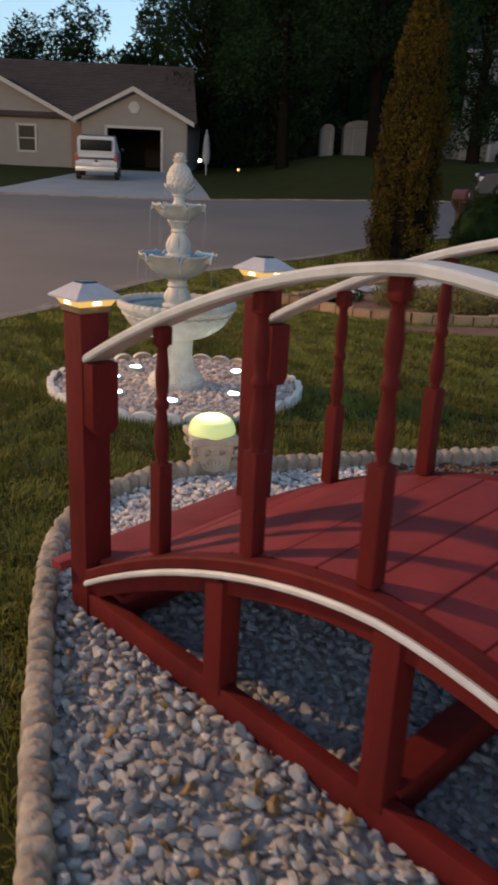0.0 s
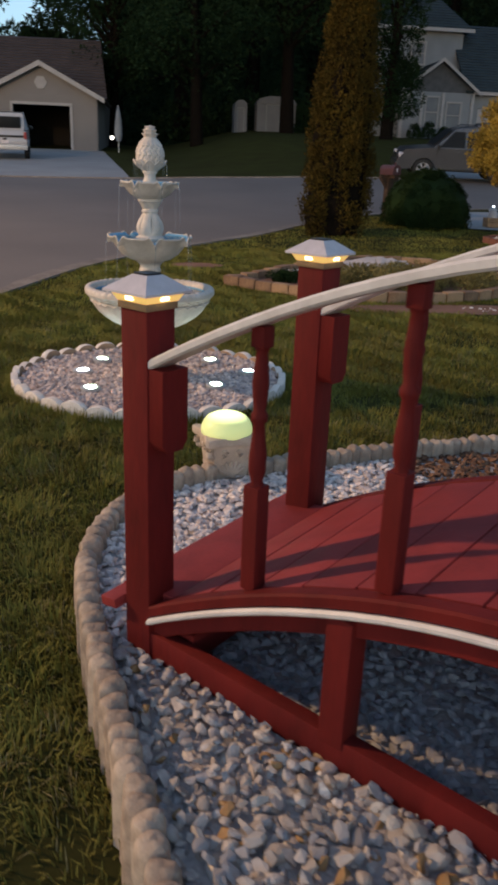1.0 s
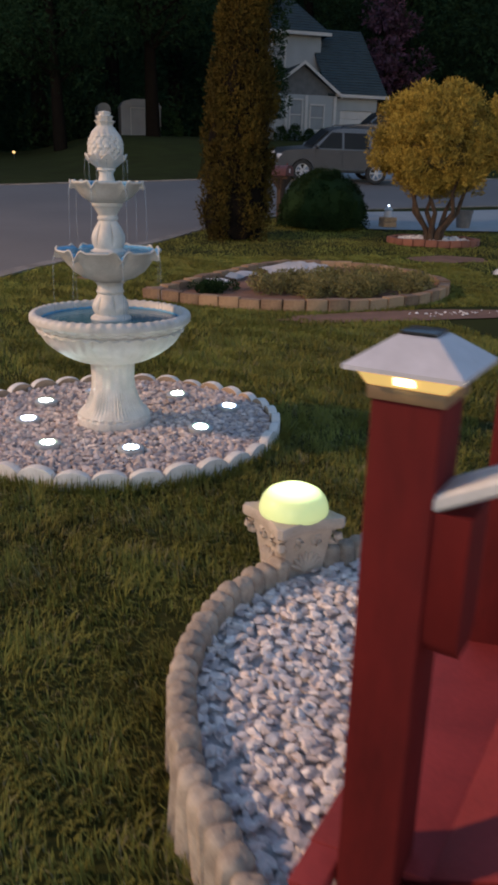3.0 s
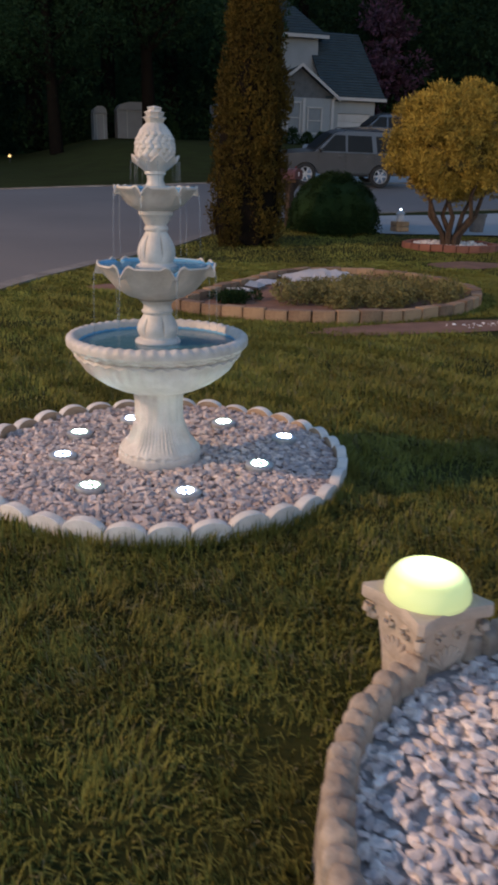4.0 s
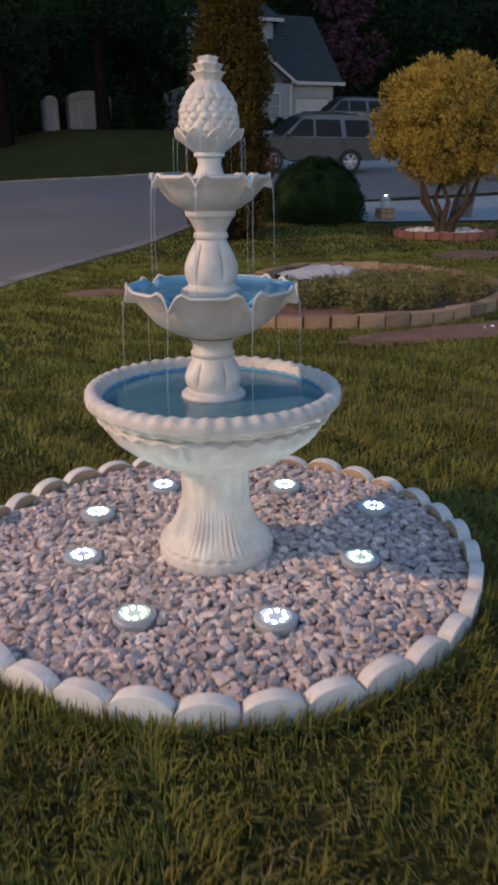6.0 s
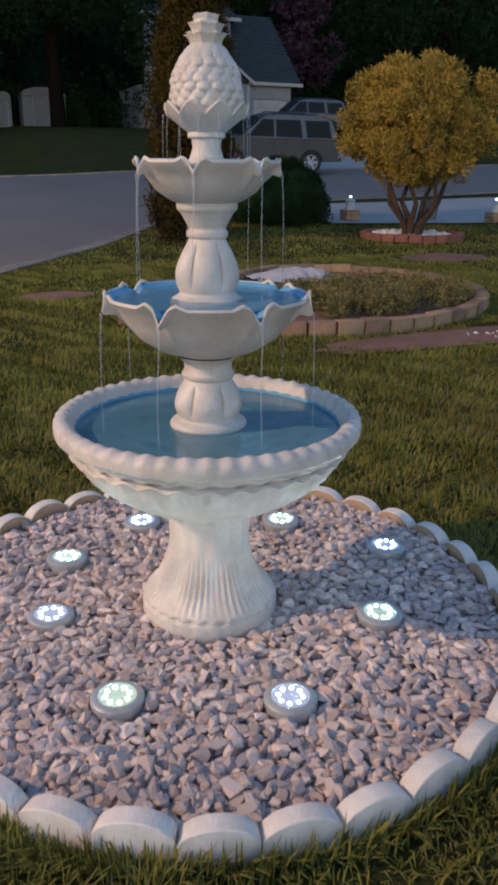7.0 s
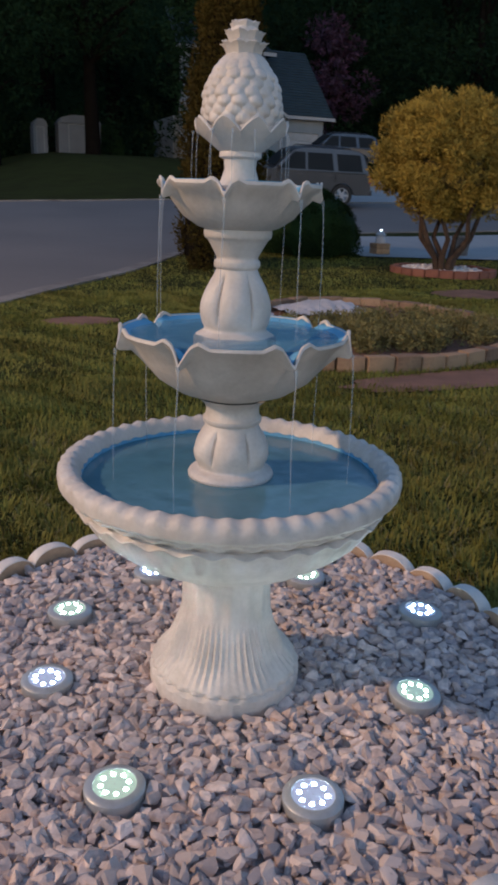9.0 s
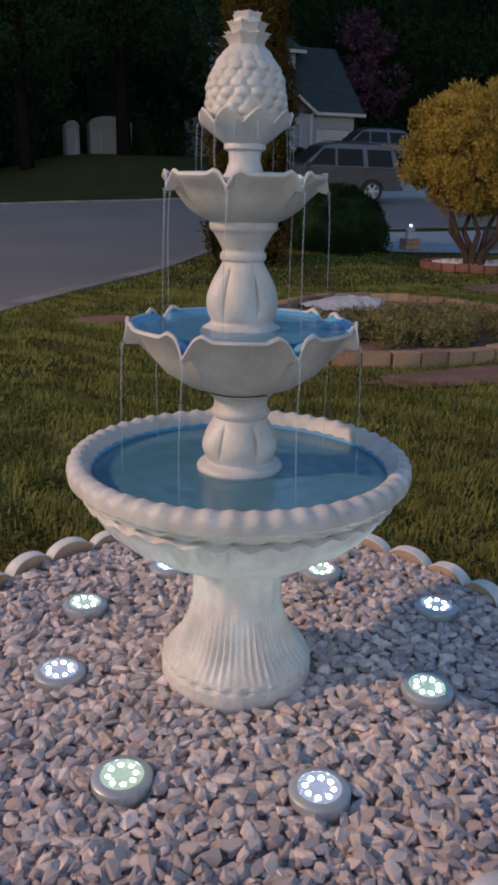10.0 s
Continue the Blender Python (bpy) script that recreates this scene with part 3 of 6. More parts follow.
# lower basin: fluted bowl, drip edge, rope rim
prof = [(0.10, 0.352), (0.15, 0.358), (0.21, 0.374), (0.265, 0.402), (0.315, 0.438), (0.348, 0.468), (0.370, 0.504), (0.383, 0.544), (0.403, 0.556), (0.412, 0.563), (0.412, 0.572), (0.424, 0.576), (0.432, 0.584), (0.434, 0.602), (0.430, 0.616), (0.417, 0.627), (0.400, 0.628), (0.385, 0.618), (0.375, 0.595)]


def rope(th, i, r, z):
    if i >= 11:
        w = math.cos(52 * th + 0.28 * (i - 11))
        k, h = (0.12, 0.3) if i < 14 else (0.62, 0.75) if i < 17 else (0.4, 0.4)
        return r + 0.0034 * w * k, z + 0.0040 * w * h
    if 8 <= i <= 10:
        return r + 0.003 * math.cos(34 * th), z + 0.006 * math.cos(34 * th)
    if 2 <= i <= 6:
        return r + 0.005 * abs(math.cos(20 * th)) * (i - 1) / 4, z
    return r, z


part("lower_basin", lathe(bmesh.new(), prof, 352, rope), RESIN, fountain)
part("drip_edge", lathe(bmesh.new(), [(0.380, 0.543), (0.394, 0.539), (0.399, 0.534), (0.396, 0.529), (0.376, 0.535)], 306, lambda th, i, r, z: (r + 0.002 * math.cos(34 * th + 1.2), z + (0.006 if 0 < i < 4 else 0) * math.cos(34 * th + 1.2))), RESIN, fountain)
part("basin_lining", lathe(bmesh.new(), [(0.377, 0.598), (0.372, 0.575), (0.350, 0.52), (0.30, 0.462), (0.15, 0.405), (0.01, 0.395)], 96), BLUEPAINT, fountain, "blue painted basin inside")


def pool(r, z, lobes=0):
    bm = bmesh.new()
    n = 96
    rings = [[bm.verts.new((rr * math.cos(2 * math.pi * k / n), rr * math.sin(2 * math.pi * k / n), z + 0.0009 * math.sin(rr * 90 + 3 * math.sin(2 * math.pi * k / n * 3)))) for k in range(n)] for rr in np.linspace(0.02, r, 14)]
    for a, b in zip(rings, rings[1:]):
        for k in range(n):
            bm.faces.new((a[k], a[(k + 1) % n], b[(k + 1) % n], b[k]))
    bm.faces.new(rings[0])
    return bm


part("lower_water", pool(0.3745, 0.586), WATER, fountain, "still blue water")


def gadroon(n, lo, hi, amp):
    def f(th, i, r, z):
        if lo < z < hi:
            k = math.sin(math.pi * (z - lo) / (hi - lo))
            return r - amp * k * (1 - abs(math.cos(n * th / 2)) ** 0.35) * 2.2, z
        return r, z
    return f


def dense(prof, k=4):
    """A smooth run through the profile's points."""
    out = []
    for i in range(len(prof) - 1):
        p0, p1, p2, p3 = [np.array(prof[min(max(j, 0), len(prof) - 1)]) for j in (i - 1, i, i + 1, i + 2)]
        for t in np.linspace(0, 1, k, endpoint=False):
            out.append(tuple(0.5 * (2 * p1 + (p2 - p0) * t + (2 * p0 - 5 * p1 + 4 * p2 - p3) * t**2 + (3 * p1 - p0 - 3 * p2 + p3) * t**3)))
    return out + [prof[-1]]


prof = [(0.104, 0.50), (0.108, 0.581), (0.109, 0.592), (0.102, 0.602), (0.087, 0.609), (0.086, 0.617), (0.096, 0.637), (0.099, 0.658), (0.090, 0.684), (0.074, 0.708), (0.066, 0.722), (0.072, 0.728), (0.074, 0.738), (0.068, 0.745), (0.068, 0.770), (0.090, 0.790)]
part("lower_stem", lathe(bmesh.new(), dense(prof, 3), 132, gadroon(6, 0.622, 0.716, 0.009)), RESIN, fountain)


def bowl(name, zr, rr, depth, dip, foot, phase, n=7):
    """A bowl with a wavy lip that is notched at n spouts."""
    prof = [(foot, zr - depth), (foot * 1.25, zr - depth + 0.006), (rr * 0.50, zr - depth * 0.86), (rr * 0.68, zr - depth * 0.66), (rr * 0.80, zr - depth * 0.40), (rr * 0.89, zr - depth * 0.17), (rr * 0.975, zr - 0.010), (rr, zr - 0.002), (rr * 0.992, zr + 0.005), (rr * 0.972, zr + 0.005), (rr * 0.962, zr - 0.003)]

    def lip(th, i, r, z):
        th = th - radians(phase)
        v = notch(th, n, 0.11)
        f = (th * n / (2 * math.pi)) % 1.0
        wave = max(0.0, 1 - abs(min(f, 1 - f) - 0.17) / 0.10)
        k = {5: 0.45, 6: 1.0, 7: 1.0, 8: 1.0, 9: 1.0, 10: 1.0}.get(i, 0.12 if i == 4 else 0)
        return r * (1 + 0.035 * v * k + 0.008 * k * wave), z - dip * v * k + 0.30 * dip * wave * k

    part(name, lathe(bmesh.new(), prof, 256, lip), RESIN, fountain)

    def lining(th, i, r, z):
        v = notch(th - radians(phase), n, 0.11)
        return r, z - dip * v * (1.0 if i < 2 else 0.4 if i == 2 else 0)

    part(name + "_lining", lathe(bmesh.new(), [(rr * 0.984, zr + 0.0065), (rr * 0.962, zr + 0.001), (rr * 0.90, zr - 0.006), (rr * 0.78, zr - depth * 0.28), (rr * 0.3, zr - depth * 0.6)], 256, lining), BLUEPAINT, fountain, "blue painted bowl inside")


bowl("middle_bowl", 0.952, 0.279, 0.165, 0.040, 0.070, -143.4)
part("middle_water", pool(0.251, 0.9462), SHALLOW, fountain, "shallow blue water")
prof = [(0.100, 0.90), (0.101, 0.936), (0.096, 0.945), (0.078, 0.956), (0.076, 0.964), (0.083, 0.977), (0.089, 1.000), (0.088, 1.025), (0.075, 1.058), (0.055, 1.090), (0.049, 1.101), (0.054, 1.106), (0.055, 1.113), (0.054, 1.120), (0.049, 1.126), (0.054, 1.138), (0.070, 1.166), (0.079, 1.175), (0.080, 1.192), (0.075, 1.200)]
part("upper_stem", lathe(bmesh.new(), dense(prof, 3), 132, gadroon(6, 0.968, 1.096, 0.0085)), RESIN, fountain)
bowl("upper_bowl", 1.291, 0.190, 0.109, 0.026, 0.055, -128.4)
part("upper_water", pool(0.1705, 1.2852), SHALLOW, fountain, "shallow blue water")
prof = [(0.055, 1.262), (0.056, 1.288), (0.044, 1.300), (0.036, 1.325), (0.038, 1.345), (0.048, 1.350), (0.048, 1.360), (0.044, 1.366), (0.058, 1.378)]
part("finial_neck", lathe(bmesh.new(), prof, 64), RESIN, fountain)
prof = [(0.048, 1.362), (0.062, 1.372), (0.084, 1.390), (0.101, 1.410), (0.109, 1.424), (0.107, 1.429), (0.099, 1.426), (0.080, 1.410)]


def petals(th, i, r, z):
    """Nine pointed petals with rounded valleys."""
    f = abs(((th * 9 / (2 * math.pi)) % 1.0) * 2 - 1) ** 1.4
    k = {2: 0.1, 3: 0.5, 4: 1, 5: 1, 6: 1, 7: 0.5}.get(i, 0)
    return r * (1 - 0.07 * k * f), z - 0.030 * k * f + 0.004 * k


part("leaf_collar", lathe(bmesh.new(), prof, 216, petals), RESIN, fountain)
prof = dense([(0.074, 1.392), (0.086, 1.418), (0.092, 1.450), (0.088, 1.482), (0.077, 1.512), (0.061, 1.537), (0.045, 1.555), (0.034, 1.566)], 12)


def scales(th, i, r, z):
    best = 0.0
    k0 = int((z - 1.385) / 0.0185)
    for k in (k0 - 1, k0, k0 + 1, k0 + 2):
        zc = 1.385 + 0.0185 * k
        u = th * 15 / (2 * math.pi) + 0.5 * (k % 2) + 0.15 * math.sin(2.1 * k)
        f = (u + 0.5) % 1.0 - 0.5
        cell = int(u + 0.5) % 15
        big = 0.78 + 0.30 * math.sin(12.9 * cell + 7.3 * k) ** 2
        d = (f * 2 * math.pi / 15 * max(r, 0.05) / 0.0205) ** 2 + ((z - zc) / (0.020 if z > zc else 0.0115)) ** 2
        best = max(best, big * max(0.0, 1 - d) ** 0.5)
    return r * 0.885 + 0.0125 * best * min(1, r / 0.07), z


part("pineapple", lathe(bmesh.new(), prof, 240, scales), RESIN, fountain)


def crown_leaf(parent, r0, z0, out, up, wide, a):
    bm = bmesh.new()
    rows = []
    for t in (0, 0.3, 0.6, 0.85, 1.0):
        r, z = r0 + out * t**1.7, z0 + up * (t - 0.25 * t**3)
        w = wide * (1 - t**2.2) ** 0.6 * (0.75 + 0.5 * t) + 0.002
        thick = 0.017 * (1 - 0.5 * t)
        rows.append([bm.verts.new((r + dr, y, z + dz)) for y, dr, dz in ((-w, -0.004, 0), (0, 0.004, 0.0), (w, -0.004, 0), (0, -thick, 0.004))])
    for p, q in zip(rows, rows[1:]):
        for k in range(4):
            bm.faces.new((p[k], p[(k + 1) % 4], q[(k + 1) % 4], q[k]))
    bm.faces.new(rows[0][::-1])
    bm.faces.new(rows[-1])
    part("crown_leaf", bm, RESIN, parent, "", pose(0, 0, 0, 0, 0, a))


core = part("crown", lathe(bmesh.new(), [(0.034, 1.560), (0.036, 1.575), (0.034, 1.595), (0.030, 1.615), (0.018, 1.630), (0.002, 1.634)], 32), RESIN, fountain)
for k in range(8):
    crown_leaf(core, 0.036, 1.560, 0.018, 0.034, 0.020, 45 * k)
for k in range(7):
    crown_leaf(core, 0.033, 1.584, 0.012, 0.032, 0.019, 51.4 * k + 20)
for k in range(6):
    crown_leaf(core, 0.026, 1.606, 0.007, 0.028, 0.016, 60 * k + 8)


def streams(n, r, z0, z1, out, thick, skip, turn=0.0):
    for k in range(n):
        if k in skip:
            continue
        a = 2 * math.pi * k / n + turn
        bm = bmesh.new()
        pts, rad = [], []
        for t in np.linspace(0, 1, 13):
            rr = r + out * (1 - (1 - t) ** 2) * 0.6
            aa = a + 0.01 * math.sin(6 * t + k)
            pts.append((rr * math.cos(aa), rr * math.sin(aa), z0 + (z1 - z0) * t**1.5))
            rad.append(thick * (1.4 - 0.9 * t + 2.2 * max(0.0, 1 - 6 * t)))
        part("water_stream", tube(bm, pts, rad, 6), STREAM, fountain, "thin falling stream of water")


streams(7, 0.196, 1.262, 0.948, 0.014, 0.0014, (), radians(-128.4))
streams(7, 0.288, 0.914, 0.585, 0.016, 0.0016, (), radians(-143.4))
streams(14, 0.108, 1.402, 1.275, 0.006, 0.001, (2, 7, 11))

# ---- fountain bed: scalloped edging, gravel and disc lights ----
RC, RR = (-0.570, 5.498), 0.922
bm = bmesh.new()
lathe(bm, [(0.001, -0.02), (0.5, -0.02), (0.907, -0.022), (0.907, -0.2)], 64)
solo("gravel_bed", bm, GRIT, "round bed of stone grit under the fountain's gravel", "garden bed", kind="structure", m=pose(RC[0], RC[1], 0))
ring = thing("scalloped_edging", "round border of pale scalloped concrete edging in the lawn", "garden edging", kind="structure")
NSC = 34
bm = bmesh.new()
half = math.pi / NSC * 0.985
outer, inner = RR + 0.024, RR - 0.024
cols = []
for j in range(19):
    t = -1 + 2 * j / 18
    a = t * half
    top = -0.014 + 0.058 * math.sqrt(max(0.0, 1 - (0.95 * t) ** 2))
    cols.append([bm.verts.new((rr * math.cos(a), rr * math.sin(a), z)) for rr, z in ((inner, -0.16), (inner, top - 0.0025), (inner + 0.0025, top), (outer - 0.0025, top), (outer, top - 0.0025), (outer, -0.16))])
for a, b in zip(cols, cols[1:]):
    for k in range(5):
        # inner faces take the tan material, their shade painted in
        bm.faces.new((a[k], b[k], b[k + 1], a[k + 1])).material_index = 1 if k == 0 else 0
bm.faces.new(cols[0])
bm.faces.new(cols[-1][::-1])
me = finish(bm)
me.materials.append(SCALLOP)
me.materials.append(INNERSHADE)
for k in range(NSC):
    part("scallop", me, SCALLOP, ring, "", pose(RC[0], RC[1], RNG.normal(-0.004, 0.004), RNG.normal(0, 0.25), RNG.normal(0, 0.25), 360 / NSC * (k + 0.5) + 2.5))

DISCS = [(-0.936, 5.912), (-1.047, 5.563), (-0.955, 5.112), (-0.552, 4.945), (-0.132, 5.203), (0.124, 5.579), (-0.128, 5.916), (-0.622, 6.10)]


def disc_light(cool):
    d = thing("disc_light", "round steel solar disc light glowing %s in the gravel" % ("bluish white" if cool else "greenish white"), "garden light", group="disc lights round the fountain")
    bm = lathe(bmesh.new(), [(0.066, -0.03), (0.069, 0.0), (0.068, 0.007), (0.062, 0.012), (0.049, 0.013), (0.048, 0.011)], 40)
    part("steel_rim", bm, STEEL, d, "brushed steel rim")
    part("lens", lathe(bmesh.new(), [(0.0485, 0.0112), (0.03, 0.0114), (0.001, 0.0116)], 32), LENSC if cool else LENSW, d, "frosted lens")
    for k in range(8):
        a = 2 * math.pi * k / 8
        led = lathe(bmesh.new(), [(0.0042, 0.0), (0.0005, 0.0002)], 12)
        part("led", led, LEDCOOL if cool else LEDWARM, d, "", pose(0.031 * math.cos(a), 0.031 * math.sin(a), 0.0122))
    return d


first = [disc_light(False), disc_light(True)]
for k, (x, y) in enumerate(DISCS):
    m = pose(x, y, 0.012, RNG.normal(0, 2), RNG.normal(0, 2), 20 * k)
    if k < 2:
        first[k].matrix_basis = m
    else:
        copy_thing(first[k % 2], m)

# ---- globe light on a carved block at the corner of the log edging ----
SC = (-0.205, 3.44)
globe = thing("globe_light", "glowing yellow-green dome light on a carved pale concrete block", "garden light", Matrix.Translation((SC[0], SC[1], 0.085)) @ pose(0, 0, 0, 0, 0, 12))
bm = bmesh.new()
rings = []
for w, z, dent in ((0.138, 0.0, 0.0), (0.142, 0.02, 0.002), (0.150, 0.06, 0.004), (0.168, 0.11, 0.007), (0.190, 0.150, 0.010), (0.196, 0.158, 0.012), (0.232, 0.164, 0.020), (0.244, 0.172, 0.024), (0.244, 0.196, 0.024), (0.238, 0.202, 0.024)):
    ring_pts = []
    for q in range(4):
        for t in (-0.86, -0.6, -0.3, 0.0, 0.3, 0.6, 0.86):
            p = Vector((t * w / 2, -w / 2 + dent * (1 - t * t)))
            p.rotate(Matrix.Rotation(q * math.pi / 2, 2))
            ring_pts.append(bm.verts.new((p.x, p.y, z)))
    for v in ring_pts:
        v.co.z -= 0.42 * max(0.0, 0.15 - z)
    rings.append(ring_pts)
for a, b in zip(rings, rings[1:]):
    for k in range(28):
        bm.faces.new((a[k], a[(k + 1) % 28], b[(k + 1) % 28], b[k]))
bm.faces.new(rings[0][::-1])
bm.faces.new(rings[-1])
block = part("carved_block", bm, CASTSTONE, globe, "tan cast stone capital with scrolls and leaves", Matrix.Diagonal((1.12, 1.12, 1, 1)))
for q in range(4):
    # a volute under each corner, a small scroll to each side of the face, and a leaf between
    bm = bmesh.new()
    pts = [(0.118 + (0.026 - 0.0024 * k) * math.cos(1.4 - k * 0.7), 0, 0.126 + (0.026 - 0.0024 * k) * math.sin(1.4 - k * 0.7)) for k in range(10)]
    tube(bm, pts, [0.015 - 0.0006 * k for k in range(10)], 10)
    part("volute", bm, CASTSTONE, block, "", pose(0, 0, 0, 0, 0, 90 * q + 45))
    for sx in (-1, 1):
        bm = bmesh.new()
        pts = [(0.034 * sx + sx * (0.021 - 0.0022 * k) * math.cos(k * 0.75 + 1.2), -0.083 - 0.001 * k, 0.122 + (0.021 - 0.0022 * k) * math.sin(k * 0.75 + 1.2)) for k in range(9)]
        tube(bm, pts, [0.008 - 0.0004 * k for k in range(9)], 8)
        part("scroll", bm, CASTSTONE, block, "", pose(0, 0, 0, 0, 0, 90 * q))
    bm = bmesh.new()
    for k in range(7):
        a = radians(-66 + 22 * k)
        tube(bm, [(0, -0.070, 0.015), (0.030 * math.sin(a), -0.074, 0.02 + 0.034 * math.cos(a)), (0.058 * math.sin(a), -0.080, 0.03 + 0.056 * math.cos(a))], [0.010, 0.011, 0.004], 8)
    part("acanthus_leaf", bm, CASTSTONE, block, "", pose(0, 0, 0, 0, 0, 90 * q))
part("dome", lathe(bmesh.new(), [(0.106, 0.190), (0.114, 0.198), (0.116, 0.212), (0.113, 0.230), (0.105, 0.250), (0.090, 0.268), (0.065, 0.281), (0.034, 0.289), (0.001, 0.291)], 48), GLOBE, globe, "glowing yellow-green dome")

# ---- plants ----


def leaf_cloud(centres, radii, count, size, seed, shell=0.55, flat=(1, 1, 1), up=0.0):
    """Leaf quads in and near the shells of many clumps."""
    r = np.random.default_rng(seed)
    pick = r.integers(len(centres), size=count)
    d = r.normal(size=(count, 3))
    d /= np.linalg.norm(d, axis=1, keepdims=True)
    rad = radii[pick] * (shell + (1 - shell) * r.random(count) ** 0.5)
    p = centres[pick] + d * rad[:, None] * np.array(flat)
    a = r.normal(size=(count, 3)) * 0.8 + d
    a[:, 2] += up
    a /= np.linalg.norm(a, axis=1, keepdims=True)
    b = np.cross(a, r.normal(size=(count, 3)))
    b /= np.linalg.norm(b, axis=1, keepdims=True) + 1e-9
    s = size * r.uniform(0.6, 1.4, count)[:, None]
    return np.stack([p - b * s * 0.38, p + a * s * 0.2 - b * 0, p + a * s, p + b * s * 0.38 + a * s * 0.25], 1)[:, [0, 1, 2, 3]]


def core_form(parent, prof, material, rough, scale):
    """The dense inside of a clipped plant: a lumpy turned form."""
    bm = lathe(bmesh.new(), dense(prof, 5), 40)
    for v in bm.verts:
        v.co += Vector(noise.noise_vector(v.co * scale)) * rough
    part("inner_foliage", bm, material, parent, "dense inner foliage")


def tree(name, label, x, y, h, crown_r, lift, leaf, count, material, seed, size, category="tree", clumps=26, narrow=1.0):
    r = np.random.default_rng(seed)
    z0 = gz(x, y) - 0.05
    t = thing(name, label, category, pose(x, y, z0))
    bm = bmesh.new()
    lean = r.normal(0, 0.04 * h, 2)
    tr = 0.022 * h
    tube(bm, [(0, 0, 0), (lean[0] * 0.2, lean[1] * 0.2, h * 0.3), (lean[0] * 0.6, lean[1] * 0.6, h * 0.6), (lean[0], lean[1], h * 0.88)], [tr * 1.4, tr, tr * 0.7, tr * 0.15], 10)
    part("trunk", bm, DARKBARK, t)
    cs, rs = [], []
    for k in range(clumps):
        u = r.random()
        z = lift + (h - lift) * u
        env = crown_r * (math.sin(math.pi * min(1, 0.12 + 0.88 * u) ** narrow) ** 0.7 + 0.12)
        a, q = r.uniform(0, 6.283), env * r.uniform(0.25, 0.85)
        cs.append((q * math.cos(a), q * math.sin(a), z))
        rs.append(crown_r * r.uniform(0.26, 0.46))
    for k in range(0, clumps, 3):
        bm = bmesh.new()
        cx, cy, cz = cs[k]
        s = max(0.2 * h, min(cz * 0.75, 0.8 * h))
        tube(bm, [(0, 0, s), (cx * 0.5, cy * 0.5, s * 0.5 + cz * 0.5), (cx, cy, cz)], [tr * 0.5, tr * 0.3, tr * 0.1], 6)
        part("limb", bm, DARKBARK, t)
    part("crown", quads(leaf_cloud(np.array(cs), np.array(rs), count, size, seed + 1), material), material, t, leaf)
    return t


DARKTREE = "tall dark green leafy tree standing in dusk"
WOODS = [(-24, 62, 10, 4.5), (-17.5, 66, 9.0, 3.8), (-12.5, 60, 9.5, 3.0), (-8, 64, 10.5, 3.2), (-3.5, 58, 16, 4.6), (0.8, 54, 19, 5.6), (5.5, 57, 19, 5.5), (10, 59, 20, 5.8), (15.5, 62, 20, 6), (21.5, 65, 21, 6.5), (28, 62, 20, 6.5), (35, 58, 20, 6.5), (42, 62, 20, 7), (24.5, 54, 15, 5.0), (31, 48, 14, 5.0), (38, 48, 15, 5.5)]
for i, (x, y, h, cr) in enumerate(WOODS):
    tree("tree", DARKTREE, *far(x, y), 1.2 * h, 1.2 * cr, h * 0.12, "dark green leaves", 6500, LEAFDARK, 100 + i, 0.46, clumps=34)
for i, (x, y, h, cr, up) in enumerate(((1.6, 50.5, 13.5, 4.4, 4.6), (7.4, 53.0, 16.0, 4.6, 6.0), (12.0, 46.0, 12.5, 2.3, 1.6), (-3.6, 56, 12.0, 3.6, 4.0))):
    tree("tree", "broad green leafy tree with a low crown over the bank", x, y, h, cr, up, "green leaves in a lit tone", 15000, LEAFMID, 400 + i, 0.24, clumps=58)
tree("tree", "purple-leaved tree behind the pale house", 26.3, 60.5, 13.4 - gz(26.3, 60.5), 2.7, 3.0, "dark purple leaves", 6500, LEAFPURPLE, 300, 0.36)
woods = thing("far_woods", "dark line of far woods behind the houses", "woods", kind="stuff")
wood = leaf_cloud(np.array([(x, 84 + 4 * math.sin(x), gz(x, 84) + (4 + 3 * math.sin(x * 1.7) if x < -5 else 9 + 8 * math.sin(x * 2.3))) for x in np.linspace(-70, 100, 90)]), np.array([5.0 + 2 * math.sin(3 * k) for k in range(90)]), 30000, 0.8, 11)
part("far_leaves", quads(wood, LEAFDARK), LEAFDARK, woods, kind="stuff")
under = leaf_cloud(np.array([(x, 61 + 2.5 * math.sin(2.1 * x), gz(x, 61) + 1.0 + 0.6 * math.sin(x * 1.7)) for x in np.linspace(-2.4, 52, 44)]), np.array([1.7 + 0.6 * math.sin(3 * k) for k in range(44)]), 12000, 0.4, 12)
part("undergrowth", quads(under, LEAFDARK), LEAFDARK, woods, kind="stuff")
bm = bmesh.new()
cols = []
for x in np.linspace(-160, 200, 240):
    top = 9.5 + 1.6 * math.sin(x * 0.31) + 1.2 * math.sin(x * 0.83 + 1) if x < -6 else 32 + 3 * math.sin(x * 0.3)
    top += gz(x, 95)
    cols.append([bm.verts.new((x + 1.5 * noise.noise(Vector((x, 3 * q, 0))), 95 + 5 * noise.noise(Vector((x * 0.25, q * 2.5, 4))) + 4 * q * q, gz(x, 95) - 2 + (top - gz(x, 95) + 2) * q)) for q in np.linspace(0, 1, 12)])
for p, q in zip(cols, cols[1:]):
    for k in range(11):
        bm.faces.new((p[k], q[k], q[k + 1], p[k + 1]))
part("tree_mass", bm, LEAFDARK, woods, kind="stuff")

